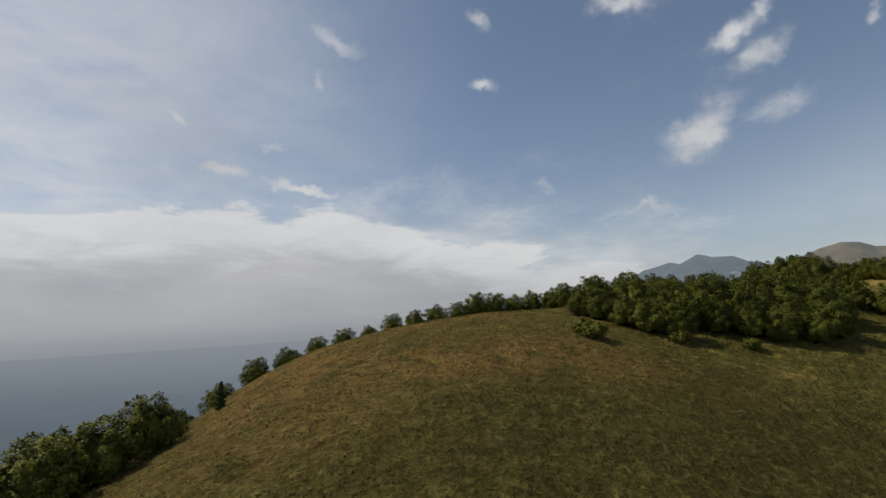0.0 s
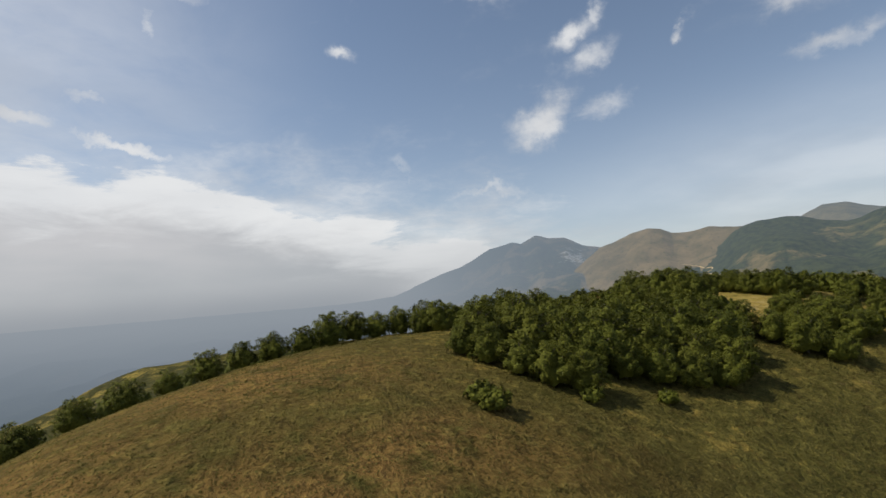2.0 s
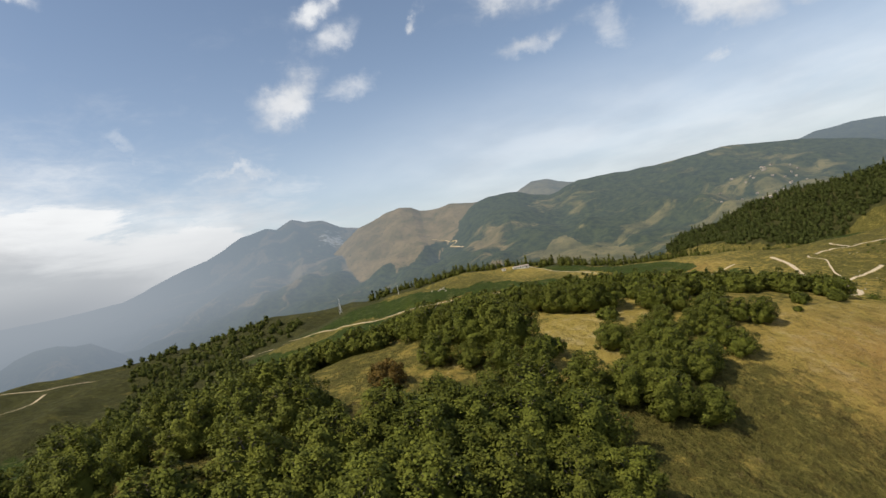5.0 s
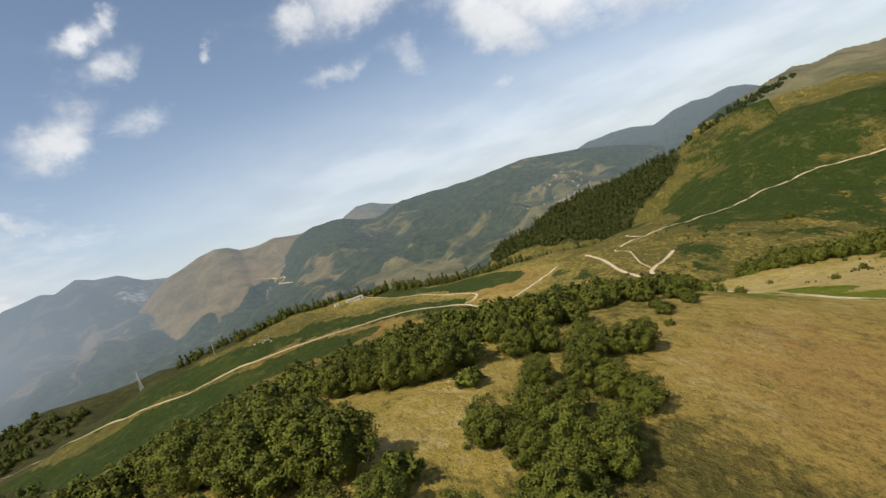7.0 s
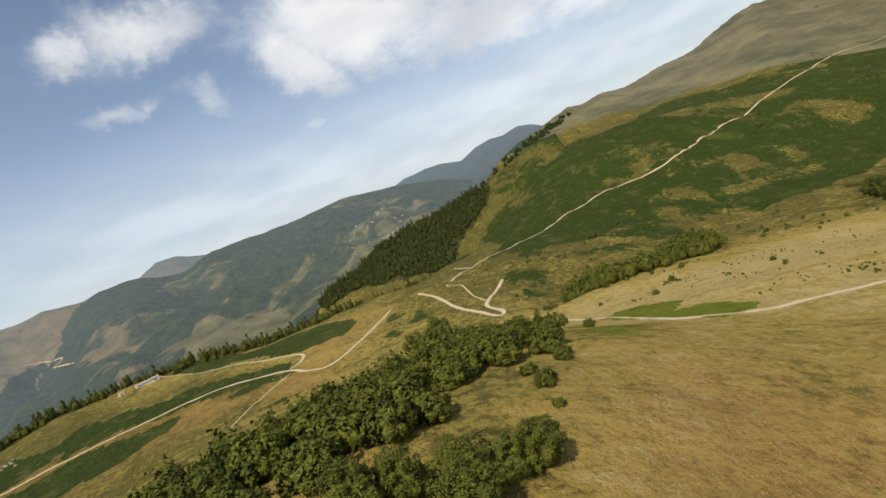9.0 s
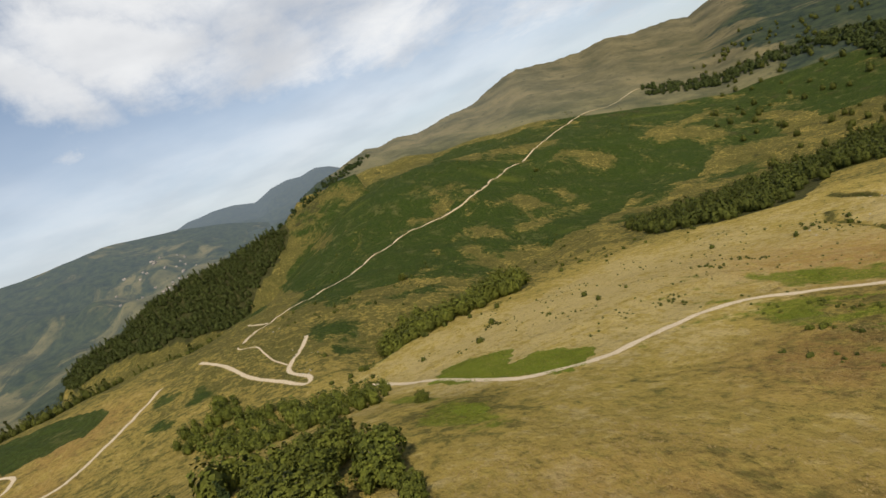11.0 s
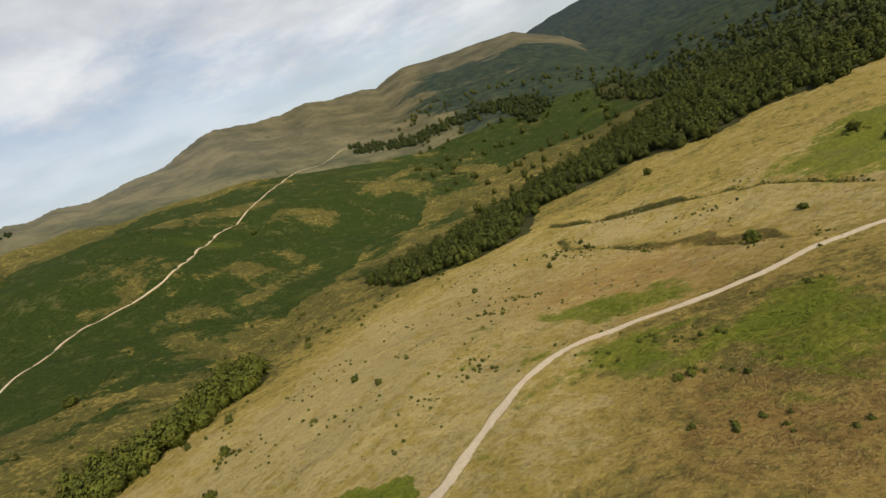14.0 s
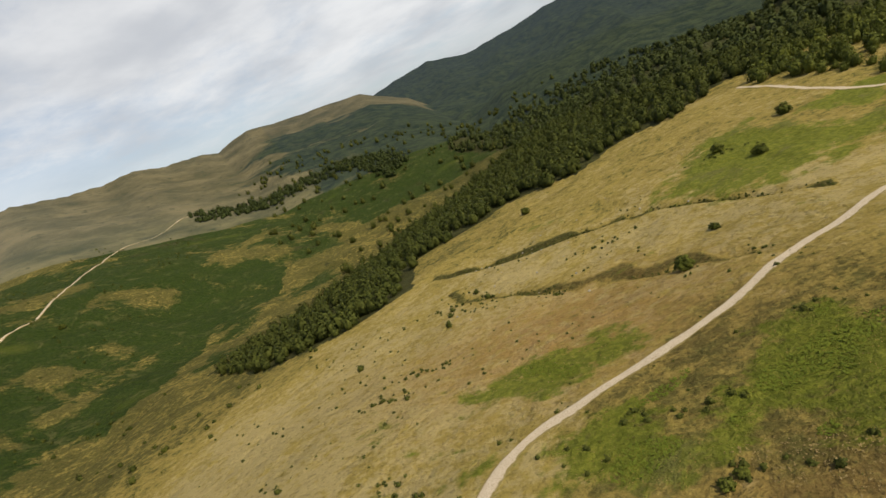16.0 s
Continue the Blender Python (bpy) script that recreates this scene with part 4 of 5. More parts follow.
track("road_5", [(640, 560), (613, 510), (560, 398), (537, 333), (518, 322), (503, 327)], 3.4, "pale gravel road branching towards the shed", 3.0)
track("road_6", [(492, 322), (466, 328), (437, 332), (405, 330)], 1.6, "faint worn lane through dry grass")
track("road_7", [(195, -380), (186, -351), (178, -307), (168, -262), (148, -236), (110, -212)], 4.0, "pale gravel road at the wood's edge")


track("road_9", [(744, 197), (735, 194), (715, 186), (700, 177), (694, 171)], 3.6, "pale gravel spur off the hill path")
track("road_10", [(632, 200), (623, 197), (611, 184), (589, 178), (562, 171), (540, 162)], 1.8, "thin worn path across the saddle")
track("road_11", [(-120, 980), (-27, 1003), (34, 1030), (102, 1011), (160, 980)], 5.0, "pale farm track on the low northern ridge", 8.0)
track("road_12", [(101, 965), (80, 925), (60, 900), (14, 920), (-10, 930)], 4.0, "pale farm lane bending through green fields", 6.0)


# ==== trees ====
def part(name, verts, faces, mat, parent, label="", smooth=False, normals=None):
    ob = new(name, mesh_of(name, verts, faces, mat, smooth))
    if normals is not None:
        ob.data.normals_split_custom_set_from_vertices(normals)
    ob.parent = parent
    return tagged(ob, label)


def tube(verts, faces, path, radii, sides=7):
    """A tapered limb along a path."""
    base = len(verts)
    for k, (p, r) in enumerate(zip(path, radii)):
        q = path[min(k + 1, len(path) - 1)] - path[max(k - 1, 0)]
        turn = q.to_track_quat("Z", "Y")
        for s in range(sides):
            a = 2 * math.pi * s / sides
            verts.append(tuple(p + turn @ Vector((r * math.cos(a), r * math.sin(a), 0))))
    for k in range(len(path) - 1):
        for s in range(sides):
            t = (s + 1) % sides
            a = base + k * sides
            faces.append((a + s, a + t, a + sides + t, a + sides + s))


def leaf_fans(rng, spots, outs, size, stray=0.5):
    """Small folded leaf sprays, one at each spot, facing more or less outwards."""
    n = len(spots)
    up = outs + rng.normal(0, stray, (n, 3)) + (0, 0, 0.3)
    up /= np.linalg.norm(up, axis=1)[:, None]
    side = np.cross(up, rng.normal(0, 1, (n, 3)))
    side /= np.linalg.norm(side, axis=1)[:, None] + 1e-9
    tip = np.cross(side, up)
    s = size * rng.uniform(0.6, 1.35, (n, 1))
    fold = up * s * 0.22
    a, b, c, d = spots - tip * s * 0.55, spots + side * s * 0.5 - fold, spots + tip * s * 0.75 - fold * 0.6, spots - side * s * 0.5 - fold
    verts = np.stack([a, b, c, d], 1).reshape(-1, 3)
    q = np.arange(n)[:, None] * 4
    return verts.tolist(), np.concatenate([q + (0, 2, 1), q + (0, 3, 2)]).tolist()


def soft_normals(rng, outs, lift=0.0, stray=0.30):
    """Leaves catch the light as the lobe that they cover does."""
    q = outs + rng.normal(0, stray, outs.shape) + (0, 0, lift)
    q /= np.linalg.norm(q, axis=1)[:, None]
    return np.repeat(q, 4, 0).tolist()


def dome(rings, sides, wide, tall, low, lump, seed):
    """A closed lumpy dome, from a skirt at height low up to its top, as arrays of corners, faces and outward ways."""
    verts, outs, faces = [], [], []
    for k in range(rings + 1):
        b = -0.5 + (math.pi / 2 + 0.5) * k / rings
        for j in range(sides):
            a = 2 * math.pi * (j + 0.5 * (k % 2)) / sides
            d = np.array((math.cos(a) * math.cos(b), math.sin(a) * math.cos(b), math.sin(b)))
            r = 1 + lump * (math.sin(3 * a + seed + 2 * b) + math.sin(5 * a - 4 * b + 2 * seed)) * 0.5
            verts.append((d[0] * r * wide / 2, d[1] * r * wide / 2, max(0.1, low + d[2] * r * (tall - low))))
            outs.append(d)
    for k in range(rings):
        for j in range(sides):
            a, b = k * sides + j, k * sides + (j + 1) % sides
            faces.append((a, b, b + sides))
            faces.append((a, b + sides, a + sides))
    return np.array(verts), np.array(faces), np.array(outs)


def broadleaf(seed, tall, wide, leaves, size, label, leaf=None):
    """A beech: a short forked trunk, rising boughs that each end in a feathery spray-covered clump."""
    rng = np.random.default_rng(seed)
    tree = new("broadleaf_tree")
    verts, faces = [], []
    stem = [Vector((rng.normal(0, 0.12) * k, rng.normal(0, 0.12) * k, tall * 0.15 * k - 0.6)) for k in range(6)]
    tube(verts, faces, stem, [tall * 0.030 * (1 - 0.15 * k) for k in range(6)])
    mids, axes, bigs = [], [], []
    count = 34 if leaves > 1500 else 18
    for k in range(count):
        h = 1 - (k + 0.5) / count * 1.22
        a = k * 2.39996 + rng.normal(0, 0.25)
        c = math.sqrt(max(0.0, 1 - h * h))
        reach = rng.uniform(0.60, 0.86)
        d = np.array((c * math.cos(a), c * math.sin(a), max(h, -0.2)))
        mid = d * reach * (wide / 2, wide / 2, tall * 0.68) + (0, 0, tall * 0.26)
        axis = d * (1, 1, 0.8) + (0, 0, 0.75)
        mids.append(mid)
        axes.append(axis / np.linalg.norm(axis))
        bigs.append(wide * rng.uniform(0.085, 0.135))
        root = Vector((0, 0, tall * 0.22 + 0.3 * tall * max(h, 0)))
        end = Vector(mid)
        tube(verts, faces, [root, root.lerp(end, 0.5) + Vector((0, 0, 0.3)), end], [tall * 0.012, tall * 0.007, tall * 0.003], 4)
    part("trunk", verts, faces, M_BARK, tree, "grey bark trunk with spreading limbs")
    weights = np.array(bigs) ** 2
    pick = rng.choice(count, leaves, p=weights / weights.sum())
    mid, axis, rad = np.array(mids)[pick], np.array(axes)[pick], np.array(bigs)[pick]
    outs = rng.normal(0, 1, (leaves, 3)) + (0, 0, 0.25)
    outs /= np.linalg.norm(outs, axis=1)[:, None]
    along = (outs * axis).sum(1, keepdims=True)
    # clumps are drawn out along their boughs and narrow towards the tip
    stretch = outs + axis * along * 0.75
    narrow = np.clip(1.05 - 0.35 * along, 0.6, 1.25)
    ragged = 1.02 - np.abs(rng.normal(0, 0.26, (leaves, 1))) + 0.12 * rng.normal(0, 1, (leaves, 1))
    spots = mid + stretch * narrow * rad[:, None] * ragged
    spots[:, 2] = np.maximum(spots[:, 2], 0.15 + rng.uniform(0, 0.6, leaves))
    way = spots - (0, 0, tall * 0.2)
    way /= np.linalg.norm(way, axis=1)[:, None]
    lit = outs * 0.42 + way * 0.80
    v, f = leaf_fans(rng, spots, way, size, 0.55)
    cv, cf, co = dome(6, 11, wide * 0.52, tall * 0.62, tall * 0.24, 0.22, seed)
    f = f + (cf + len(v)).tolist()
    normals = soft_normals(rng, lit) + co.tolist()
    part("crown", v + cv.tolist(), f, leaf or M_LEAF, tree, "dense domed crown of small leaves", True, normals)
    return tagged(tree, label, "tree", "hillside trees")


def conifer(seed, tall, wide, label):
    rng = np.random.default_rng(seed)
    tree = new("conifer_tree")
    verts, faces = [], []
    tube(verts, faces, [Vector((0, 0, tall * k / 5 - 0.5)) for k in range(6)], [tall * 0.022 * (1 - 0.18 * k) for k in range(6)])
    part("trunk", verts, faces, M_BARK, tree)
    n = 900
    h = 1 - np.sqrt(rng.uniform(0, 1, n)) * 0.93
    tier = 0.75 + 0.25 * np.sin(h * 42)
    a = rng.uniform(0, 6.28, n)
    reach = wide / 2 * (1 - h) * tier * rng.uniform(0.45, 1.0, n)
    spots = np.stack([np.cos(a) * reach, np.sin(a) * reach, tall * h - reach * 0.25], -1)
    outs = np.stack([np.cos(a), np.sin(a), np.full(n, 0.5)], -1)
    v, f = leaf_fans(rng, spots, outs, wide * 0.13)
    part("crown", v, f, M_NEEDLE, tree, "dark pointed crown of needles")
    return tagged(tree, label, "tree", "conifers")


DECID = "dense dark green beech tree standing in dry grass"
near_kinds = [broadleaf(10 + k, 10.2 + 0.7 * k, 10.8 - 0.5 * (k % 3), 7600, 0.285, DECID) for k in range(4)]
mid_kinds = [broadleaf(30 + k, 8.0 + 0.6 * k, 9.8, 3200, 0.48, "green broadleaf tree in the long hillside wood") for k in range(3)]
pine_kinds = [conifer(50 + k, 11 + 1.5 * k, 6.6, "dark green conifer at the wood's edge") for k in range(2)]
bush_kinds = [broadleaf(70 + k, 2.6, 3.4, 1100, 0.27, "low dark green bush in dry meadow grass") for k in range(2)]
for b in bush_kinds:
    b.name = "bush"
    tagged(b, category="bush", group="meadow bushes")
russet_kinds = [broadleaf(64, 8.0, 8.5, 7000, 0.26, "rusty brown beech tree beside green ones", M_RUSSET)]
used, stand = set(), []
chance = random.Random(4)


def plant(kinds, x, y, size=1.0, apart=3.0):
    """Stands a tree of one of the kinds at (x, y), unless another is closer than apart."""
    if any(abs(x - a) < apart and abs(y - b) < apart and math.hypot(x - a, y - b) < apart for a, b in stand[-900:]):
        return
    stand.append((x, y))
    k = chance.randrange(len(kinds))
    z = float(height(x, y))
    m = pose(x, y, z - 0.15, chance.uniform(-3, 3), chance.uniform(-3, 3), chance.uniform(0, 360))
    first = kinds[k]
    s = size * chance.uniform(0.86, 1.16)
    if first.name not in used:
        used.add(first.name)
        ob = first
        ob.matrix_basis = m
    else:
        ob = copy_thing(first, m)
    ob.scale = (s * chance.uniform(1.0, 1.22), s * chance.uniform(1.0, 1.22), s)


# the grove on the knoll
for x, y in [(43, 155), (46, 147), (51, 141), (56, 135), (61, 132), (75, 137), (83, 135), (90, 133), (98, 132), (105, 135)]:
    plant(near_kinds, x, y, 0.9)
for x, y in [(52, 162), (60, 160), (69, 161), (81, 163), (90, 161), (91, 151), (104, 151), (100, 143), (96, 138), (59, 151), (68, 149), (76, 145), (84, 142), (47, 155), (74, 154), (64, 143), (97, 157), (83, 153), (78, 150), (92, 145), (70, 141), (86, 157), (112, 145), (114, 156), (108, 162), (99, 167), (88, 168), (76, 169), (65, 170), (54, 171), (106, 143)]:
    plant(near_kinds, x, y, 1.12, 3.8)
# the groves about the small clearings
for x, y in [(119, 188), (122, 180), (126, 173), (131, 167)]:
    plant(near_kinds, x, y, 0.80)
for x, y in [(128, 154), (133, 148), (135, 140), (140, 135), (141, 147)]:
    plant(near_kinds, x, y, 0.84)
for x, y in [(154, 160), (151, 153), (156, 148), (155, 141), (162, 141), (166, 149), (163, 155), (148, 146)]:
    plant(near_kinds, x, y, 0.80)
for x, y in [(178, 158), (180, 150), (178, 143), (175, 138)]:
    plant(near_kinds, x, y, 0.70)
for x, y in [(192, 166), (197, 160)]:
    plant(near_kinds, x, y, 0.82)
for x, y in [(192, 150), (199, 151), (200, 144), (203, 139)]:
    plant(near_kinds, x, y, 0.78)
for x, y in [(139, 169), (88, 188), (106, 172), (173, 171), (112, 166)]:
    plant(bush_kinds, x, y, 2.0)
plant(russet_kinds, 105, 190, 0.8, 1.0)
# the wood's edge along the clearing
for x, y in [(139, 179), (136, 184), (134, 190), (134, 197), (134, 205), (136, 214), (143, 188), (142, 197), (143, 207)]:
    plant(near_kinds, x, y, 1.12)
for x, y in [(167, 201), (169, 194), (171, 188), (174, 183), (178, 179), (184, 176), (176, 190), (174, 198)]:
    plant(near_kinds, x, y, 0.9)
# the row on the knoll's far rim
for x, y in [(66, 199), (73, 193), (80, 188), (85, 192), (74, 200)]:
    plant(near_kinds, x, y, 1.1)
for x, y in [(48, 190), (44, 198), (38, 205), (30, 204), (22, 201), (14, 197), (49, 212), (56, 229), (71, 240), (57, 205)]:
    plant(near_kinds, x, y, 0.95)
for x, y in [(6, 193), (-2, 189), (-10, 186), (-18, 181), (-26, 177), (-34, 173), (-42, 168), (-50, 162), (-58, 156), (-66, 150), (-74, 142), (-62, 168), (-72, 160), (-84, 150)]:
    plant(near_kinds, x, y, 0.74, 2.5)
# the trees down the knoll's western side
for x, y in [(-50, 86), (-58, 76), (-66, 68), (-54, 97), (-63, 88), (-72, 80), (-70, 98), (-80, 90), (-76, 70), (-86, 102), (-92, 84), (-72, 60), (-68, 76), (-80, 78), (-84, 64), (-76, 108), (-60, 64), (-55, 70), (-52, 78)]:
    plant(near_kinds, x, y, 1.0 if y < 90 else 0.75, 3.0)


def fill(kinds, ring, count, size, apart):
    """Scatters trees over a ring on the plan."""
    xs, ys = [p[0] for p in ring], [p[1] for p in ring]
    for _ in range(count):
        x, y = chance.uniform(min(xs), max(xs)), chance.uniform(min(ys), max(ys))
        if bool(inside(np.array(x), np.array(y), ring)):
            plant(kinds, x, y, size, apart)


# the long wood below the ridge
LONG_WOOD = [(146, 186), (146, 205), (136, 218), (118, 236), (90, 242), (60, 252), (70, 285), (110, 280), (160, 268), (190, 247), (215, 224), (240, 203), (266, 185), (288, 162), (298, 140), (285, 126), (266, 128), (262, 136), (250, 147), (238, 150), (225, 153), (217, 160), (215, 172), (195, 177), (182, 178), (176, 192), (170, 202), (155, 210)]
fill(mid_kinds, LONG_WOOD, 1100, 1.0, 6.4)


def crown_cloud(seed, tall, wide, leaves, size):
    """Bare arrays of one far crown, to be joined by the hundred: a lumpy dome under leaf sprays."""
    rng = np.random.default_rng(seed)
    cv, cf, co = dome(4, 9, wide * 0.66, tall * 0.74, tall * 0.3, 0.3, seed)
    outs = rng.normal(0, 1, (leaves, 3)) + (0, 0, 0.4)
    outs /= np.linalg.norm(outs, axis=1)[:, None]
    lump = 1 + 0.20 * np.sin(outs[:, 0] * 7 + seed) + 0.16 * np.sin(outs[:, 1] * 9 + 2 * seed)
    spots = outs * lump[:, None] * (wide * 0.46, wide * 0.46, tall * 0.60) * rng.uniform(0.9, 1.06, (leaves, 1)) + (0, 0, tall * 0.36)
    spots[:, 2] = np.maximum(spots[:, 2], 0.1)
    v, f = leaf_fans(rng, spots, outs, size, 0.38)
    return np.array(v + cv.tolist()), np.array(f + (cf + len(v)).tolist()), np.array(soft_normals(rng, outs, 0.05, 0.25) + co.tolist())


def spire_cloud(seed, tall, wide, leaves, size):
    """The same for a far spruce: ragged tiers of sprays round a slim cone."""
    rng = np.random.default_rng(seed)
    h = 1 - np.sqrt(rng.uniform(0, 1, leaves)) * 0.95
    a = rng.uniform(0, 6.28, leaves)
    reach = wide / 2 * (1 - h) * (0.8 + 0.2 * np.sin(h * 38)) * rng.uniform(0.7, 1.1, leaves)
    outs = np.stack([np.cos(a), np.sin(a), np.full(leaves, 0.5)], -1)
    v, f = leaf_fans(rng, np.stack([np.cos(a) * reach, np.sin(a) * reach, tall * h], -1), outs, size, 0.5)
    return np.array(v), np.array(f), np.array(soft_normals(rng, outs, 0.1, 0.3))


def wood_stuff(name, kinds, x, y, scale, mat, label, category, seed):
    """One mesh of many far crowns at the places given."""
    rng = np.random.default_rng(seed)
    z, verts, faces, normals, base = height(x, y), [], [], [], 0
    for k in range(len(x)):
        v, f, o = kinds[k % len(kinds)]
        a, s = rng.uniform(0, 6.28), scale * rng.uniform(0.62, 1.35)
        c, q, t = math.cos(a), math.sin(a), s * rng.uniform(0.85, 1.25)
        verts.append(np.stack([(v[:, 0] * c - v[:, 1] * q) * s + x[k], (v[:, 0] * q + v[:, 1] * c) * s + y[k], v[:, 2] * t + z[k] - 0.3], -1))
        normals.append(np.stack([o[:, 0] * c - o[:, 1] * q, o[:, 0] * q + o[:, 1] * c, o[:, 2]], -1))
        faces.append(f + base)
        base += len(v)
    me = mesh_of(name, np.concatenate(verts).tolist(), np.concatenate(faces).tolist(), mat, True)
    me.normals_split_custom_set_from_vertices(np.concatenate(normals).tolist())
    return tagged(new(name, me), label, category, kind="stuff")


def scattered(ring, count, apart, seed):
    """Places over a ring, none nearer to another than apart."""
    rng = np.random.default_rng(seed)
    xs, ys = np.array(ring).T
    x, y = rng.uniform(xs.min(), xs.max(), count), rng.uniform(ys.min(), ys.max(), count)
    keep = inside(x + 9 * ripple(x, y, 30.0, 2.0) + 5 * ripple(x, y, 11.0, 1.0), y + 9 * ripple(y, x, 27.0, 4.0), ring)
    cells, out = set(), []
    for a, b in zip(x[keep], y[keep]):
        cell = (int(a // apart), int(b // apart))
        if cell not in cells:
            cells.add(cell)
            out.append((a, b))
    return np.array(out).T


FAR_CROWNS = [crown_cloud(90 + k, 8.5, 8.5, 140, 1.05) for k in range(5)]
FINE_CROWNS = [crown_cloud(120 + k, 8.5, 8.5, 280, 0.86) for k in range(5)]
WIDE_CROWNS = [crown_cloud(95 + k, 8.5, 8.5, 42, 2.0) for k in range(5)]
SPIRES = [spire_cloud(100 + k, 14, 6, 64, 2.0) for k in range(3)]
LOW_SHRUBS = [crown_cloud(110 + k, 1.5, 1.9, 40, 0.42) for k in range(4)]
wood_stuff("far_wood", FAR_CROWNS, *scattered(BIG_WOOD, 5200, 6.8, 1), 1.1, M_WOOD, "dense dark beech wood filling the side of the valley", "wood", 1)
wood_stuff("stream_wood", FINE_CROWNS, *scattered(STREAM_WOOD, 1100, 4.8, 2), 1.1, M_LEAF, "strip of green trees along the stream gully", "wood", 2)
wood_stuff("ridge_wood", FAR_CROWNS + SPIRES, *scattered(EDGE_WOOD, 1700, 6.0, 3), 0.95, M_WOOD, "dark trees along the far edge of the ridge", "wood", 3)
wood_stuff("pine_wood", SPIRES + FAR_CROWNS, *scattered(PINE_WOOD, 3600, 6.2, 4), 1.0, M_NEEDLE, "dark mixed wood on the flank of the hill", "wood", 4)
wood_stuff("knoll_wood", FAR_CROWNS, *scattered([(-76, 216), (0, 240), (60, 258), (70, 300), (20, 310), (-60, 270), (-110, 225)], 170, 7.5, 5), 0.75, M_WOOD, "green trees on the slope behind the knoll", "wood", 5)
wood_stuff("west_wood", FINE_CROWNS, *scattered([(-98, 95), (-84, 120), (-100, 165), (-150, 160), (-165, 110), (-120, 60)], 600, 6.5, 6), 0.9, M_WOOD, "dark trees on the steep western slope", "wood", 6)
wood_stuff("valley_wood", FAR_CROWNS, *scattered(VALLEY_WOOD, 420, 12.0, 12), 1.2, M_WOOD, "dark wood on the floor and side of the far valley", "wood", 12)
# the dark needle colour puts a cloud's shadow into this beech wood
wood_stuff("south_wood", WIDE_CROWNS, *scattered(SOUTH_WOOD, 4200, 10.0, 13), 1.3, M_NEEDLE, "dark beech wood climbing the southern ridge", "wood", 13)
wood_stuff("north_wood", WIDE_CROWNS, *scattered(NORTH_WOOD, 1500, 9.0, 14), 1.0, M_WOOD, "dark trees on the low northern ridge", "wood", 14)
wood_stuff("brush", FINE_CROWNS, *scattered([(365, 118), (400, 112), (440, 140), (480, 190), (520, 212), (470, 228), (400, 190), (350, 165)], 420, 5.5, 15), 0.68, M_LEAF, "green brush and young trees below the saddle", "shrubs", 15)
wood_stuff("crest_wood", WIDE_CROWNS, *scattered([(1225, 120), (1290, 95), (1350, 78), (1385, 30), (1432, -28), (1492, -98), (1550, -188), (1500, -172), (1430, -105), (1375, -40), (1325, 22), (1265, 62)], 900, 7.0, 17), 1.05, M_NEEDLE, "dark trees along the hill's bare crest", "wood", 17)
wood_stuff("hollow_wood", WIDE_CROWNS, *scattered([(740, -900), (871, -1010), (968, -985), (1062, -885), (1167, -795), (1232, -825), (1190, -900), (1060, -1000), (960, -1100), (820, -1100), (720, -980)], 1500, 8.0, 18), 1.3, M_NEEDLE, "dark band of wood in the hollow below the hill", "wood", 18)
wood_stuff("roadside_wood", FINE_CROWNS, *scattered([(184, -398), (170, -330), (148, -280), (100, -258), (20, -300), (-60, -400), (60, -450), (140, -430)], 520, 7.0, 19), 1.05, M_LEAF, "tall green beeches above the gravel road", "wood", 19)
slope_x, slope_y = scattered([(350, -200), (480, -160), (640, -150), (1150, -800), (1250, -600), (1000, 60), (760, 180), (430, 140)], 2400, 8.0, 7)
thick = ripple(slope_x, slope_y, 38.0, 2.0) + 0.6 * ripple(slope_x, slope_y, 11.0, 4.0) > 0.12
wood_stuff("valley_scrub", LOW_SHRUBS, slope_x[thick], slope_y[thick], 1.7, M_WOOD, "scattered low bushes in the valley", "shrubs", 7)
near_x, near_y = scattered([(240, -60), (300, -250), (420, -180), (520, -40), (440, 100), (330, 30)], 1400, 3.0, 8)
thick = ripple(near_x, near_y, 16.0, 3.0) + 0.5 * ripple(near_x, near_y, 5.0, 1.0) > 0.05
wood_stuff("meadow_scrub", LOW_SHRUBS, near_x[thick], near_y[thick], 0.6, M_WOOD, "tiny dark shrubs dotted over the dry meadow", "shrubs", 8)
for k, (bx, by, deep) in enumerate(GULLIES):
    rng = np.random.default_rng(40 + k)
    lx = rng.uniform(bx[0], bx[-1] - 20, 420 - 200 * k)
    lx = lx[ripple(lx, lx * 0, 9.0, 4.0) > -0.35 + 0.5 * k]
    wood_stuff("gully_shrubs", LOW_SHRUBS, lx, np.interp(lx, bx, by) - 2.6 + rng.normal(0, 1.7, len(lx)), 0.62 - 0.12 * k, M_WOOD, "dark shrubs crowding a grassy gully", "shrubs", 9 + k)
wood_stuff("slope_wood", FAR_CROWNS, *scattered([(298, 138), (318, 150), (318, 178), (296, 205), (268, 232), (240, 255), (212, 280), (180, 300), (110, 310), (70, 290), (110, 275), (160, 265), (190, 245), (215, 222), (240, 200), (266, 182), (288, 160)], 900, 5.0, 11), 0.85, M_LEAF, "green trees down the far side of the long wood", "wood", 11)
for x, y, s in [(246, 184, 1.0), (250, 180, 1.05), (262, 172, 1.0), (218, 193, 0.95), (216, 200, 0.9), (205, 225, 1.0), (211, 212, 0.95), (196, 240, 1.0), (272, 158, 1.1), (268, 165, 0.95)]:
    plant(pine_kinds, x, y, s * 0.82, 1.5)
plant(pine_kinds, -50, 113, 0.58)
rng = np.random.default_rng(60)
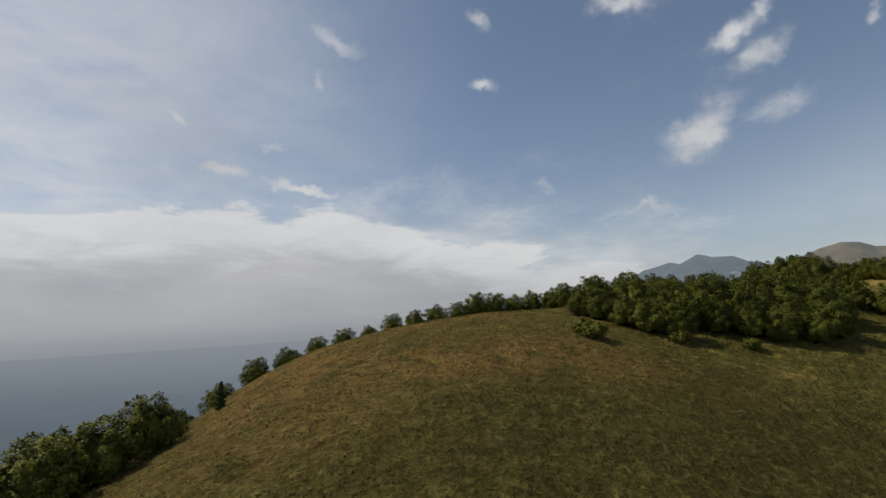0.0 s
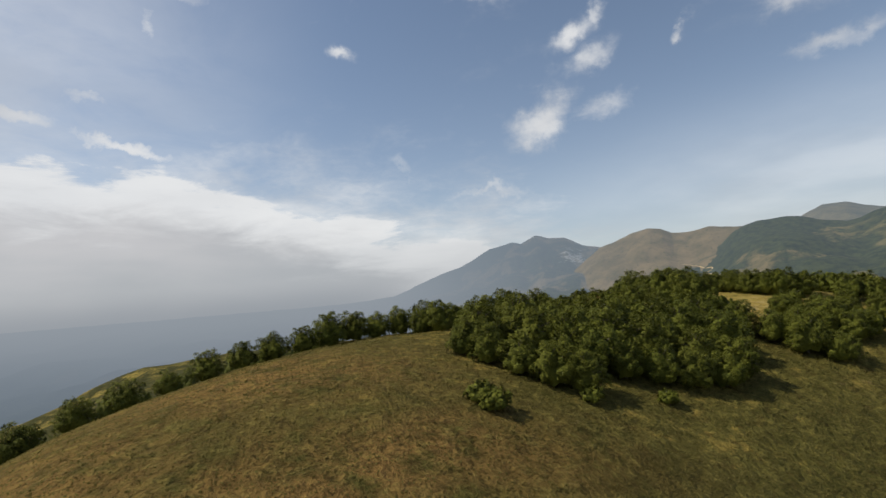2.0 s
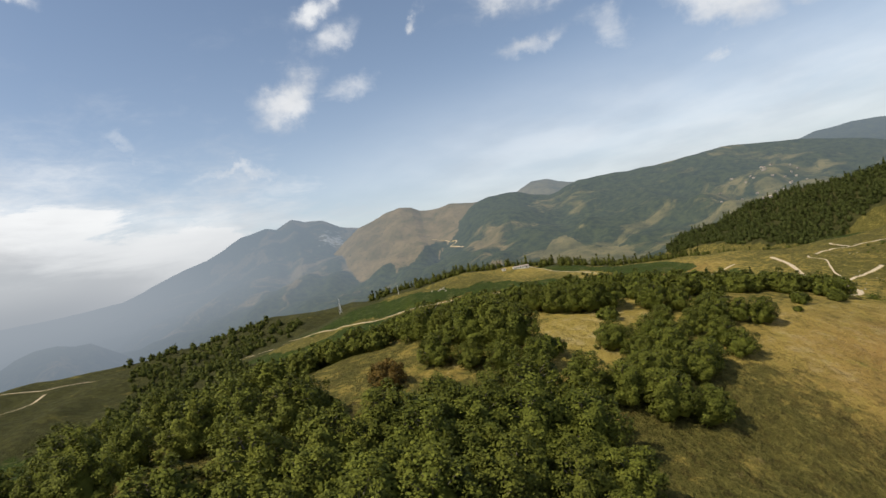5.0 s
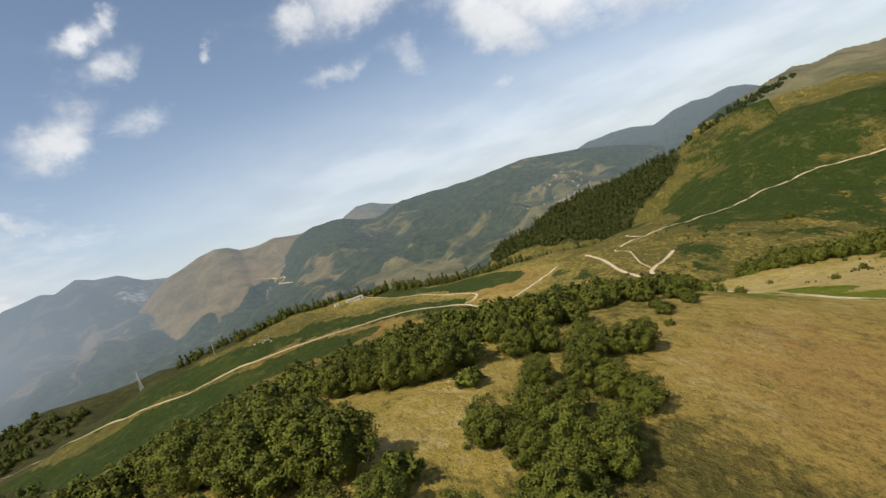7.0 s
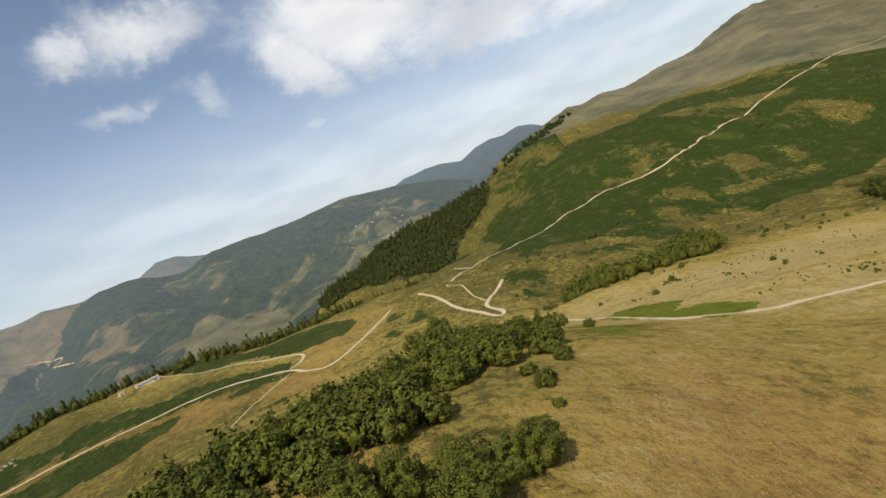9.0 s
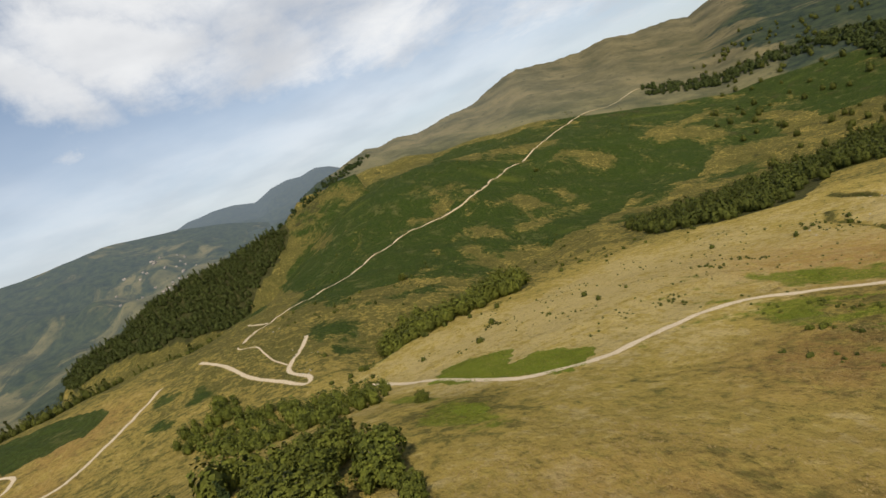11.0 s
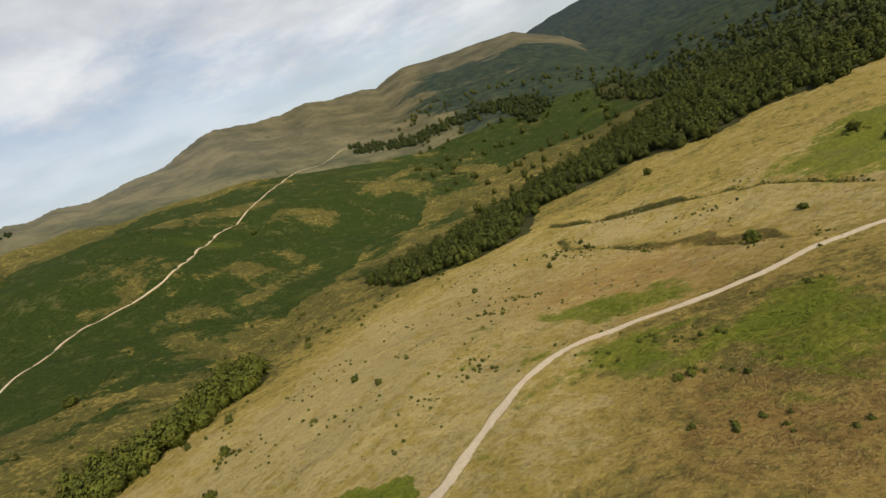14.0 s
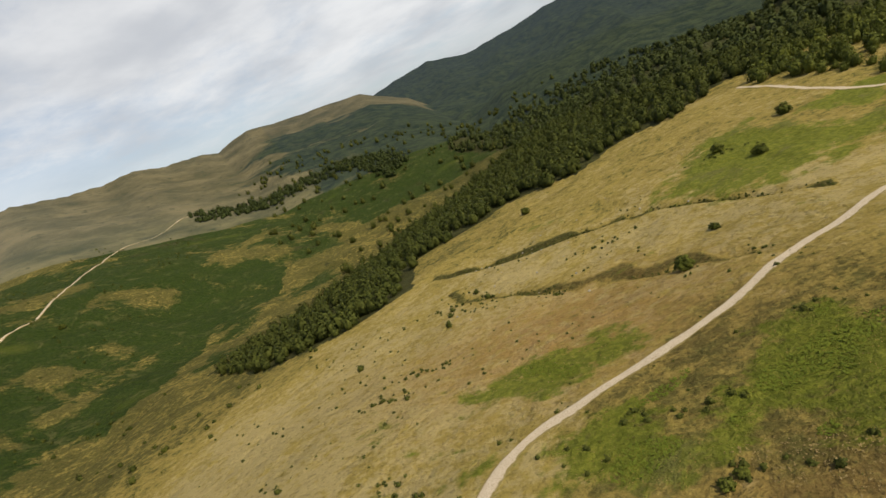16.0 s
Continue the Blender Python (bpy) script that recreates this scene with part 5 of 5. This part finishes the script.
spots = np.concatenate([rng.normal((cx, cy), (wide, 2.6), (count, 2)) for cx, cy, wide, count in ((378, -60, 7, 22), (376, -78, 9, 20), (347, -4, 4, 12), (353, -14, 3, 10), (358, 14, 6, 10), (398, 23, 8, 10), (446, 41, 10, 12), (307, -164, 8, 14), (364, -135, 6, 10), (387, -147, 7, 12), (290, -20, 9, 12), (258, -45, 6, 8), (276, 0, 6, 10), (262, 22, 10, 12), (505, 115, 14, 22), (540, 140, 14, 18), (533, -84, 9, 8), (238, -225, 12, 14))])
wood_stuff("shrub_clumps", LOW_SHRUBS, spots[:, 0], spots[:, 1], 0.75, M_WOOD, "clumps of low green shrubs in dry grass", "shrubs", 16)
# single trees and bushes
for x, y, s in [(277, -96, 0.55), (698, 32, 0.9), (615, -22, 0.7), (946, -308, 0.9), (361, -280, 0.6), (227, -204, 0.7), (240, -231, 0.75), (253, 129, 0.5), (233, 135, 0.6), (338, 111, 0.5), (258, 128, 0.45), (200, -258, 0.7)]:
    plant(mid_kinds, x, y, s)
plant(bush_kinds, 37, 123, 2.0, 1.0)
plant(bush_kinds, 35.5, 125.5, 1.5, 1.0)
plant(bush_kinds, 281, 0, 0.62, 1.0)
plant(bush_kinds, 283.5, 2, 0.7, 1.0)
for x, y in [(78, 128), (325, -120), (535, -82), (646, -136), (690, 81), (222, 134), (262, -130), (243, 138), (60, 128), (420, 60), (450, 40), (470, 120), (410, 150)]:
    plant(bush_kinds, x, y, chance.uniform(0.9, 1.6), 1.5)


# ==== grass ====
def tufts(name, count, ring, label, mat, size, seed, bar=None):
    """Grass tufts of a few blades each over a ring on the plan."""
    rng = np.random.default_rng(seed)
    xs, ys = np.array(ring).T
    x, y = rng.uniform(xs.min(), xs.max(), count), rng.uniform(ys.min(), ys.max(), count)
    keep = inside(x, y, ring)
    if bar is not None:
        keep &= bar(x, y)
    x, y = x[keep], y[keep]
    z = height(x, y)
    n, verts = len(x), []
    blades = 3
    s = size * rng.uniform(0.6, 1.5, n)
    for b in range(blades):
        a = rng.uniform(0, 6.28, n)
        lean = rng.uniform(0.4, 1.2, n) * s
        wide = s * 0.5
        foot = np.stack([x, y, z - 0.05], -1)
        side = np.stack([-np.sin(a), np.cos(a), 0 * a], -1) * wide[:, None]
        tip = foot + np.stack([np.cos(a) * lean, np.sin(a) * lean, s * rng.uniform(0.5, 0.9, n)], -1)
        verts.append(np.stack([foot + side, foot - side, tip], 1))
    verts = np.concatenate(verts).reshape(-1, 3)
    faces = np.arange(len(verts)).reshape(-1, 3)
    me = mesh_of(name, verts.tolist(), faces.tolist(), mat, True)
    upright = np.tile((0.0, 0.0, 1.0), (len(verts), 1)) + rng.normal(0, 0.18, (len(verts), 3))
    me.normals_split_custom_set_from_vertices((upright / np.linalg.norm(upright, axis=1)[:, None]).tolist())
    at = me.color_attributes.new("zones", "FLOAT_COLOR", "POINT")
    at.data.foreach_set("color", zones(verts[:, 0], verts[:, 1]).reshape(-1))
    return tagged(new(name, me), label, "grass", kind="stuff")


KNOLL = [(-60, 40), (150, 30), (190, 90), (160, 140), (40, 240), (-40, 190), (-70, 110)]
DOWN = [(150, 30), (260, -160), (420, -140), (470, 60), (300, 130), (200, 140)]
tufts("grass_tufts", 120000, KNOLL, "dry tufted grass on the knoll", M_GRASS, 0.24, 1)
tufts("grass_tufts", 60000, DOWN, "dry straw-coloured grass on the sloping meadow", M_GRASS, 0.21, 2)
tufts("bracken_fronds", 190000, [(200, -80), (420, -80), (420, 110), (200, 110)], "bright green bracken in the meadow", M_FERN, 0.36, 3, lambda x, y: zones(x, y)[:, 0] + 0.35 * ripple(x, y, 6.0, 1.0) > 0.72)
tufts("straw_tufts", 9000, [(150, 75), (215, 60), (262, 80), (258, 122), (215, 138), (170, 128)], "bleached straw tufts among rusty grass", M_STRAW, 0.26, 4, lambda x, y: ripple(x, y, 9.0, 2.0) > -0.1)
tufts("straw_tufts", 5000, [(235, -10), (300, -5), (285, 45), (240, 45)], "bleached straw tufts among rusty grass", M_STRAW, 0.24, 5, lambda x, y: ripple(x, y, 7.0, 2.0) > 0.1)


# ==== buildings, vehicles, small things ====
def box(verts, faces, lo, hi, bevel=0.0):
    """A box with chamfered upright edges."""
    (x0, y0, z0), (x1, y1, z1) = lo, hi
    b = bevel
    ring = [(x0 + b, y0), (x1 - b, y0), (x1, y0 + b), (x1, y1 - b), (x1 - b, y1), (x0 + b, y1), (x0, y1 - b), (x0, y0 + b)] if b else [(x0, y0), (x1, y0), (x1, y1), (x0, y1)]
    k, n = len(verts), len(ring)
    verts += [(x, y, z0) for x, y in ring] + [(x, y, z1) for x, y in ring]
    faces += [tuple(range(k + n - 1, k - 1, -1)), tuple(range(k + n, k + 2 * n))]
    faces += [(k + i, k + (i + 1) % n, k + n + (i + 1) % n, k + n + i) for i in range(n)]


def box_part(name, lo, hi, mat, parent, label="", bevel=0.0):
    v, f = [], []
    box(v, f, lo, hi, bevel)
    return part(name, v, f, mat, parent, label)


def gable(name, long, wide, low, rise, over, thick, mat, parent, label=""):
    """A gabled roof of two slabs, closed at the ends."""
    x, y = long / 2 + over, wide / 2 + over
    drop = rise * over / (wide / 2)
    lower = [(-y, low - drop), (0, low + rise), (y, low - drop)]
    upper = [(-y, low - drop + thick), (0, low + rise + thick), (y, low - drop + thick)]
    ring = lower + upper[::-1]
    v = [(s * x, a, b) for s in (-1, 1) for a, b in ring]
    f = [(i, (i + 1) % 6, 6 + (i + 1) % 6, 6 + i) for i in range(6)] + [(5, 4, 1, 0), (4, 3, 2, 1), (6, 7, 10, 11), (7, 8, 9, 10)]
    return part(name, v, f, mat, parent, label)


def walls(long, wide, tall, rise, parent, mat, label=""):
    x, y = long / 2, wide / 2
    ring = [(-y, -1.2), (y, -1.2), (y, tall), (0, tall + rise), (-y, tall)]
    v = [(s * x, a, b) for s in (-1, 1) for a, b in ring]
    f = [(4, 3, 2, 1, 0), (5, 6, 7, 8, 9)] + [(i, (i + 1) % 5, 5 + (i + 1) % 5, 5 + i) for i in range(5)]
    return part("wall", v, f, mat, parent, label)


def set_down(ob, x, y, turn=0.0, lift=0.0):
    ob.matrix_basis = pose(x, y, float(height(x, y)) + lift, 0, 0, turn)
    return ob


def opening(name, x, y, z, wide, tall, side, parent, mat, depth=0.06):
    """A door or window set on a long wall, with its frame proud of the pane."""
    ob = box_part(name, (x - wide / 2, y - depth, z), (x + wide / 2, y + depth, z + tall), mat, parent)
    for a, b in (((x - wide / 2 - 0.1, z), (x - wide / 2, z + tall + 0.1)), ((x + wide / 2, z), (x + wide / 2 + 0.1, z + tall + 0.1)), ((x - wide / 2, z + tall), (x + wide / 2, z + tall + 0.1))):
        box_part("frame", (a[0], y - 0.09, a[1]), (b[0], y + 0.09, b[1]), M_POST, ob)
    return ob


shed = new("shed")
walls(22, 6, 3.0, 1.0, shed, M_PLASTER, "whitewashed long wall")
gable("roof", 22, 6, 3.02, 1.0, 0.4, 0.12, M_TILE, shed, "pale sheet roof")
for s in (-1, 1):
    for k in range(5):
        opening("window", -7.2 + 3.1 * k, s * 3.02, 1.2, 0.9, 0.8, s, shed, M_GLASS)
    opening("door", 7.4, s * 3.02, -0.2, 1.8, 2.2, s, shed, M_POST)
set_down(tagged(shed, "long low whitewashed shed at the plateau's edge", "shed"), 594, 520, -38)
hut = new("hut")
walls(5, 4, 2.3, 0.8, hut, M_PLASTER)
gable("roof", 5, 4, 2.32, 0.8, 0.3, 0.1, M_TILE, hut)
opening("door", 0, -2.02, -0.1, 0.9, 1.9, -1, hut, M_POST)
set_down(tagged(hut, "small white hut beside the long shed", "hut"), 576, 536, -38)


def wheel(parent, x, y, radius=0.33, wide=0.22):
    v, f = [], []
    for s, r in ((-wide / 2, radius * 0.92), (-wide / 2 + 0.04, radius), (wide / 2 - 0.04, radius), (wide / 2, radius * 0.92)):
        v += [(x + r * math.cos(a * math.pi / 8), y + s, radius + r * math.sin(a * math.pi / 8)) for a in range(16)]
    f = [(16 * k + a, 16 * k + (a + 1) % 16, 16 * k + 16 + (a + 1) % 16, 16 * k + 16 + a) for k in range(3) for a in range(16)]
    f += [tuple(range(15, -1, -1)), tuple(range(48, 64))]
    ob = part("wheel", v, f, M_RUBBER, parent)
    side = y + (wide / 2 + 0.004) * (1 if y > 0 else -1)
    hub = [(x, side, radius)] + [(x + 0.19 * math.cos(a * math.pi / 6), side, radius + 0.19 * math.sin(a * math.pi / 6)) for a in range(12)]
    part("rim", hub, [(0, 1 + a, 1 + (a + 1) % 12) for a in range(12)], M_STEEL, ob)


M_RUBBER = material("black_rubber", plain(0.025, 0.025, 0.026))
M_PAINT = material("white_car_paint", plain(0.75, 0.75, 0.74, 3.0, 0.05), 0.3, 0.5)
van = new("van")
outline = [(-2.4, 0.35), (2.35, 0.35), (2.42, 0.85), (1.65, 1.12), (1.05, 1.86), (0.7, 1.95), (-2.25, 1.95), (-2.42, 1.75)]
v = [(x, s * (0.92 if z < 1.2 else 0.82), z) for s in (-1, 1) for x, z in outline]
f = [tuple(range(7, -1, -1)), tuple(range(8, 16))] + [(i, (i + 1) % 8, 8 + (i + 1) % 8, 8 + i) for i in range(8)]
part("body", v, f, M_PAINT, van)
for s in (-1, 1):
    box_part("window", (0.05, s * 0.84 - 0.03, 1.2), (0.95, s * 0.84 + 0.03, 1.68), M_GLASS, van)
    box_part("window", (-1.9, s * 0.84 - 0.03, 1.2), (-0.15, s * 0.84 + 0.03, 1.68), M_GLASS, van)
    box_part("headlight", (2.36, s * 0.68 - 0.16, 0.66), (2.43, s * 0.68 + 0.16, 0.84), M_STEEL, van)
    for x in (-1.5, 1.5):
        wheel(van, x, s * 0.84)
part("windscreen", [(1.10, -0.74, 1.83), (1.10, 0.74, 1.83), (1.66, 0.80, 1.15), (1.66, -0.80, 1.15), (1.06, -0.74, 1.80), (1.06, 0.74, 1.80), (1.62, 0.80, 1.12), (1.62, -0.80, 1.12)], [(3, 2, 1, 0), (4, 5, 6, 7), (0, 1, 5, 4), (1, 2, 6, 5), (2, 3, 7, 6), (3, 0, 4, 7)], M_GLASS, van)
set_down(tagged(van, "white van parked beside the gravel road", "van"), 471, 187, 25)

mast = new("mast")
v, f = [], []
tube(v, f, [Vector((0, 0, k * 2.5 - 0.5)) for k in range(6)], [0.28, 0.24, 0.2, 0.17, 0.14, 0.1], 8)
part("pole", v, f, M_PLASTER, mast, "slim white tapered pole")
box_part("head", (-0.5, -0.2, 11.4), (0.5, 0.2, 12.4), M_STEEL, mast)
box_part("plinth", (-0.7, -0.7, -0.4), (0.7, 0.7, 0.35), M_STONE, mast, "", 0.08)
set_down(tagged(mast, "slim white mast on the ridge above the valley", "mast"), 468, 640)


def pylon(tall):
    ob = new("pylon")
    for a in range(4):
        v, f = [], []
        s, c = math.sin(a * math.pi / 2 + 0.78), math.cos(a * math.pi / 2 + 0.78)
        tube(v, f, [Vector((3 * c, 3 * s, -1)), Vector((1.1 * c, 1.1 * s, tall * 0.6)), Vector((0.3 * c, 0.3 * s, tall))], [0.22, 0.18, 0.12], 5)
        part("leg", v, f, M_STEEL, ob)
        for k in range(6):
            r0, r1 = 3 - 0.45 * k, 3 - 0.45 * (k + 1)
            z0, z1 = tall * 0.12 * k, tall * 0.12 * (k + 1)
            s2, c2 = math.sin(a * math.pi / 2 + 2.35), math.cos(a * math.pi / 2 + 2.35)
            v, f = [], []
            tube(v, f, [Vector((r0 * c, r0 * s, z0)), Vector((r1 * c2, r1 * s2, z1))], [0.09, 0.09], 4)
            part("brace", v, f, M_STEEL, ob)
    for h in (0.72, 0.82, 0.92):
        v, f = [], []
        tube(v, f, [Vector((-4.5, 0, tall * h)), Vector((0, 0, tall * h + 0.7)), Vector((4.5, 0, tall * h))], [0.1, 0.2, 0.1], 5)
        part("arm", v, f, M_STEEL, ob)
    return tagged(ob, "grey steel lattice pylon on the wooded slope", "pylon", "power line")


first_pylon = set_down(pylon(30), 470, 800, 20)
copy_thing(first_pylon, pose(700, 840, float(height(700, 840)), 0, 0, 20))


# stones beside the banks and roads
def boulder(seed):
    rng = np.random.default_rng(seed)
    bm = bmesh.new()
    bmesh.ops.create_icosphere(bm, subdivisions=2, radius=0.5)
    way = rng.normal(0, 1, (6, 3))
    for vert in bm.verts:
        p = np.array(vert.co)
        cut = min(1.0, min(0.38 / max(1e-6, float(p @ (d / np.linalg.norm(d)))) if p @ d > 0 else 9 for d in way))
        vert.co = Vector(p * cut * (1 + rng.uniform(-0.04, 0.04)) * (1.2, 1.0, 0.75))
    me = bpy.data.meshes.new("rock")
    bm.to_mesh(me)
    bm.free()
    me.materials.append(M_STONE)
    return tagged(new("rock", me), "pale weathered limestone rock lying in dry grass", "rock", "meadow rocks")


rocks = [boulder(k) for k in range(4)]
laid = 0
for cx, cy, spread, count, big in ((462, 548, 7, 12, 2.6), (505, 150, 8, 8, 1.2), (552, 150, 12, 8, 1.2), (350, -140, 24, 12, 1.1), (372, -194, 10, 9, 1.3), (340, -193, 8, 7, 1.1), (320, -200, 30, 10, 1.2), (640, 176, 10, 6, 1.3), (500, 330, 12, 6, 1.0)):
    for _ in range(count):
        x, y = chance.gauss(cx, spread), chance.gauss(cy, spread * 0.6)
        s = big * chance.uniform(0.4, 1.1)
        m = pose(x, y, float(height(x, y)) + 0.14 * s, chance.uniform(-15, 15), chance.uniform(-15, 15), chance.uniform(0, 360))
        if laid < len(rocks):
            ob = rocks[laid]
            ob.matrix_basis = m
        else:
            ob = copy_thing(rocks[laid % len(rocks)], m)
        ob.scale = (s, s, s)
        laid += 1


# the village down the valley
def house(long, wide, tall):
    ob = new("house")
    walls(long, wide, tall, 2.2, ob, M_HOUSE, "white plastered wall")
    gable("roof", long, wide, tall + 0.02, 2.2, 0.6, 0.3, M_TILE, ob, "faded reddish tile roof")
    for s in (-1, 1):
        for k in (-1, 0, 1):
            box_part("window", (k * long / 3.4 - 0.6, s * wide / 2 - 0.05, tall - 2.0), (k * long / 3.4 + 0.6, s * wide / 2 + 0.05, tall - 0.6), M_GLASS, ob)
    return tagged(ob, "small white house in the village down the valley", "house", "village houses")


homes = [house(9, 7, 4.6), house(12, 8, 5.0), house(8, 6.5, 3.6)]
for k in range(46):
    x, y = chance.uniform(2150, 2800), chance.gauss(610, 70)
    y += (x - 2480) * 0.15
    m = pose(x, y, float(height(x, y)), 0, 0, chance.uniform(0, 180))
    if k < 3:
        homes[k].matrix_basis = m
    else:
        copy_thing(homes[k % 3], m)
track("road_8", [(2162, 2360), (2172, 2300), (2176, 2250), (2146, 2132), (2120, 2126), (2108, 2152), (2085, 2070), (2062, 2000)], 7.0, "pale gravel road zigzagging up a far spur", 12.0)
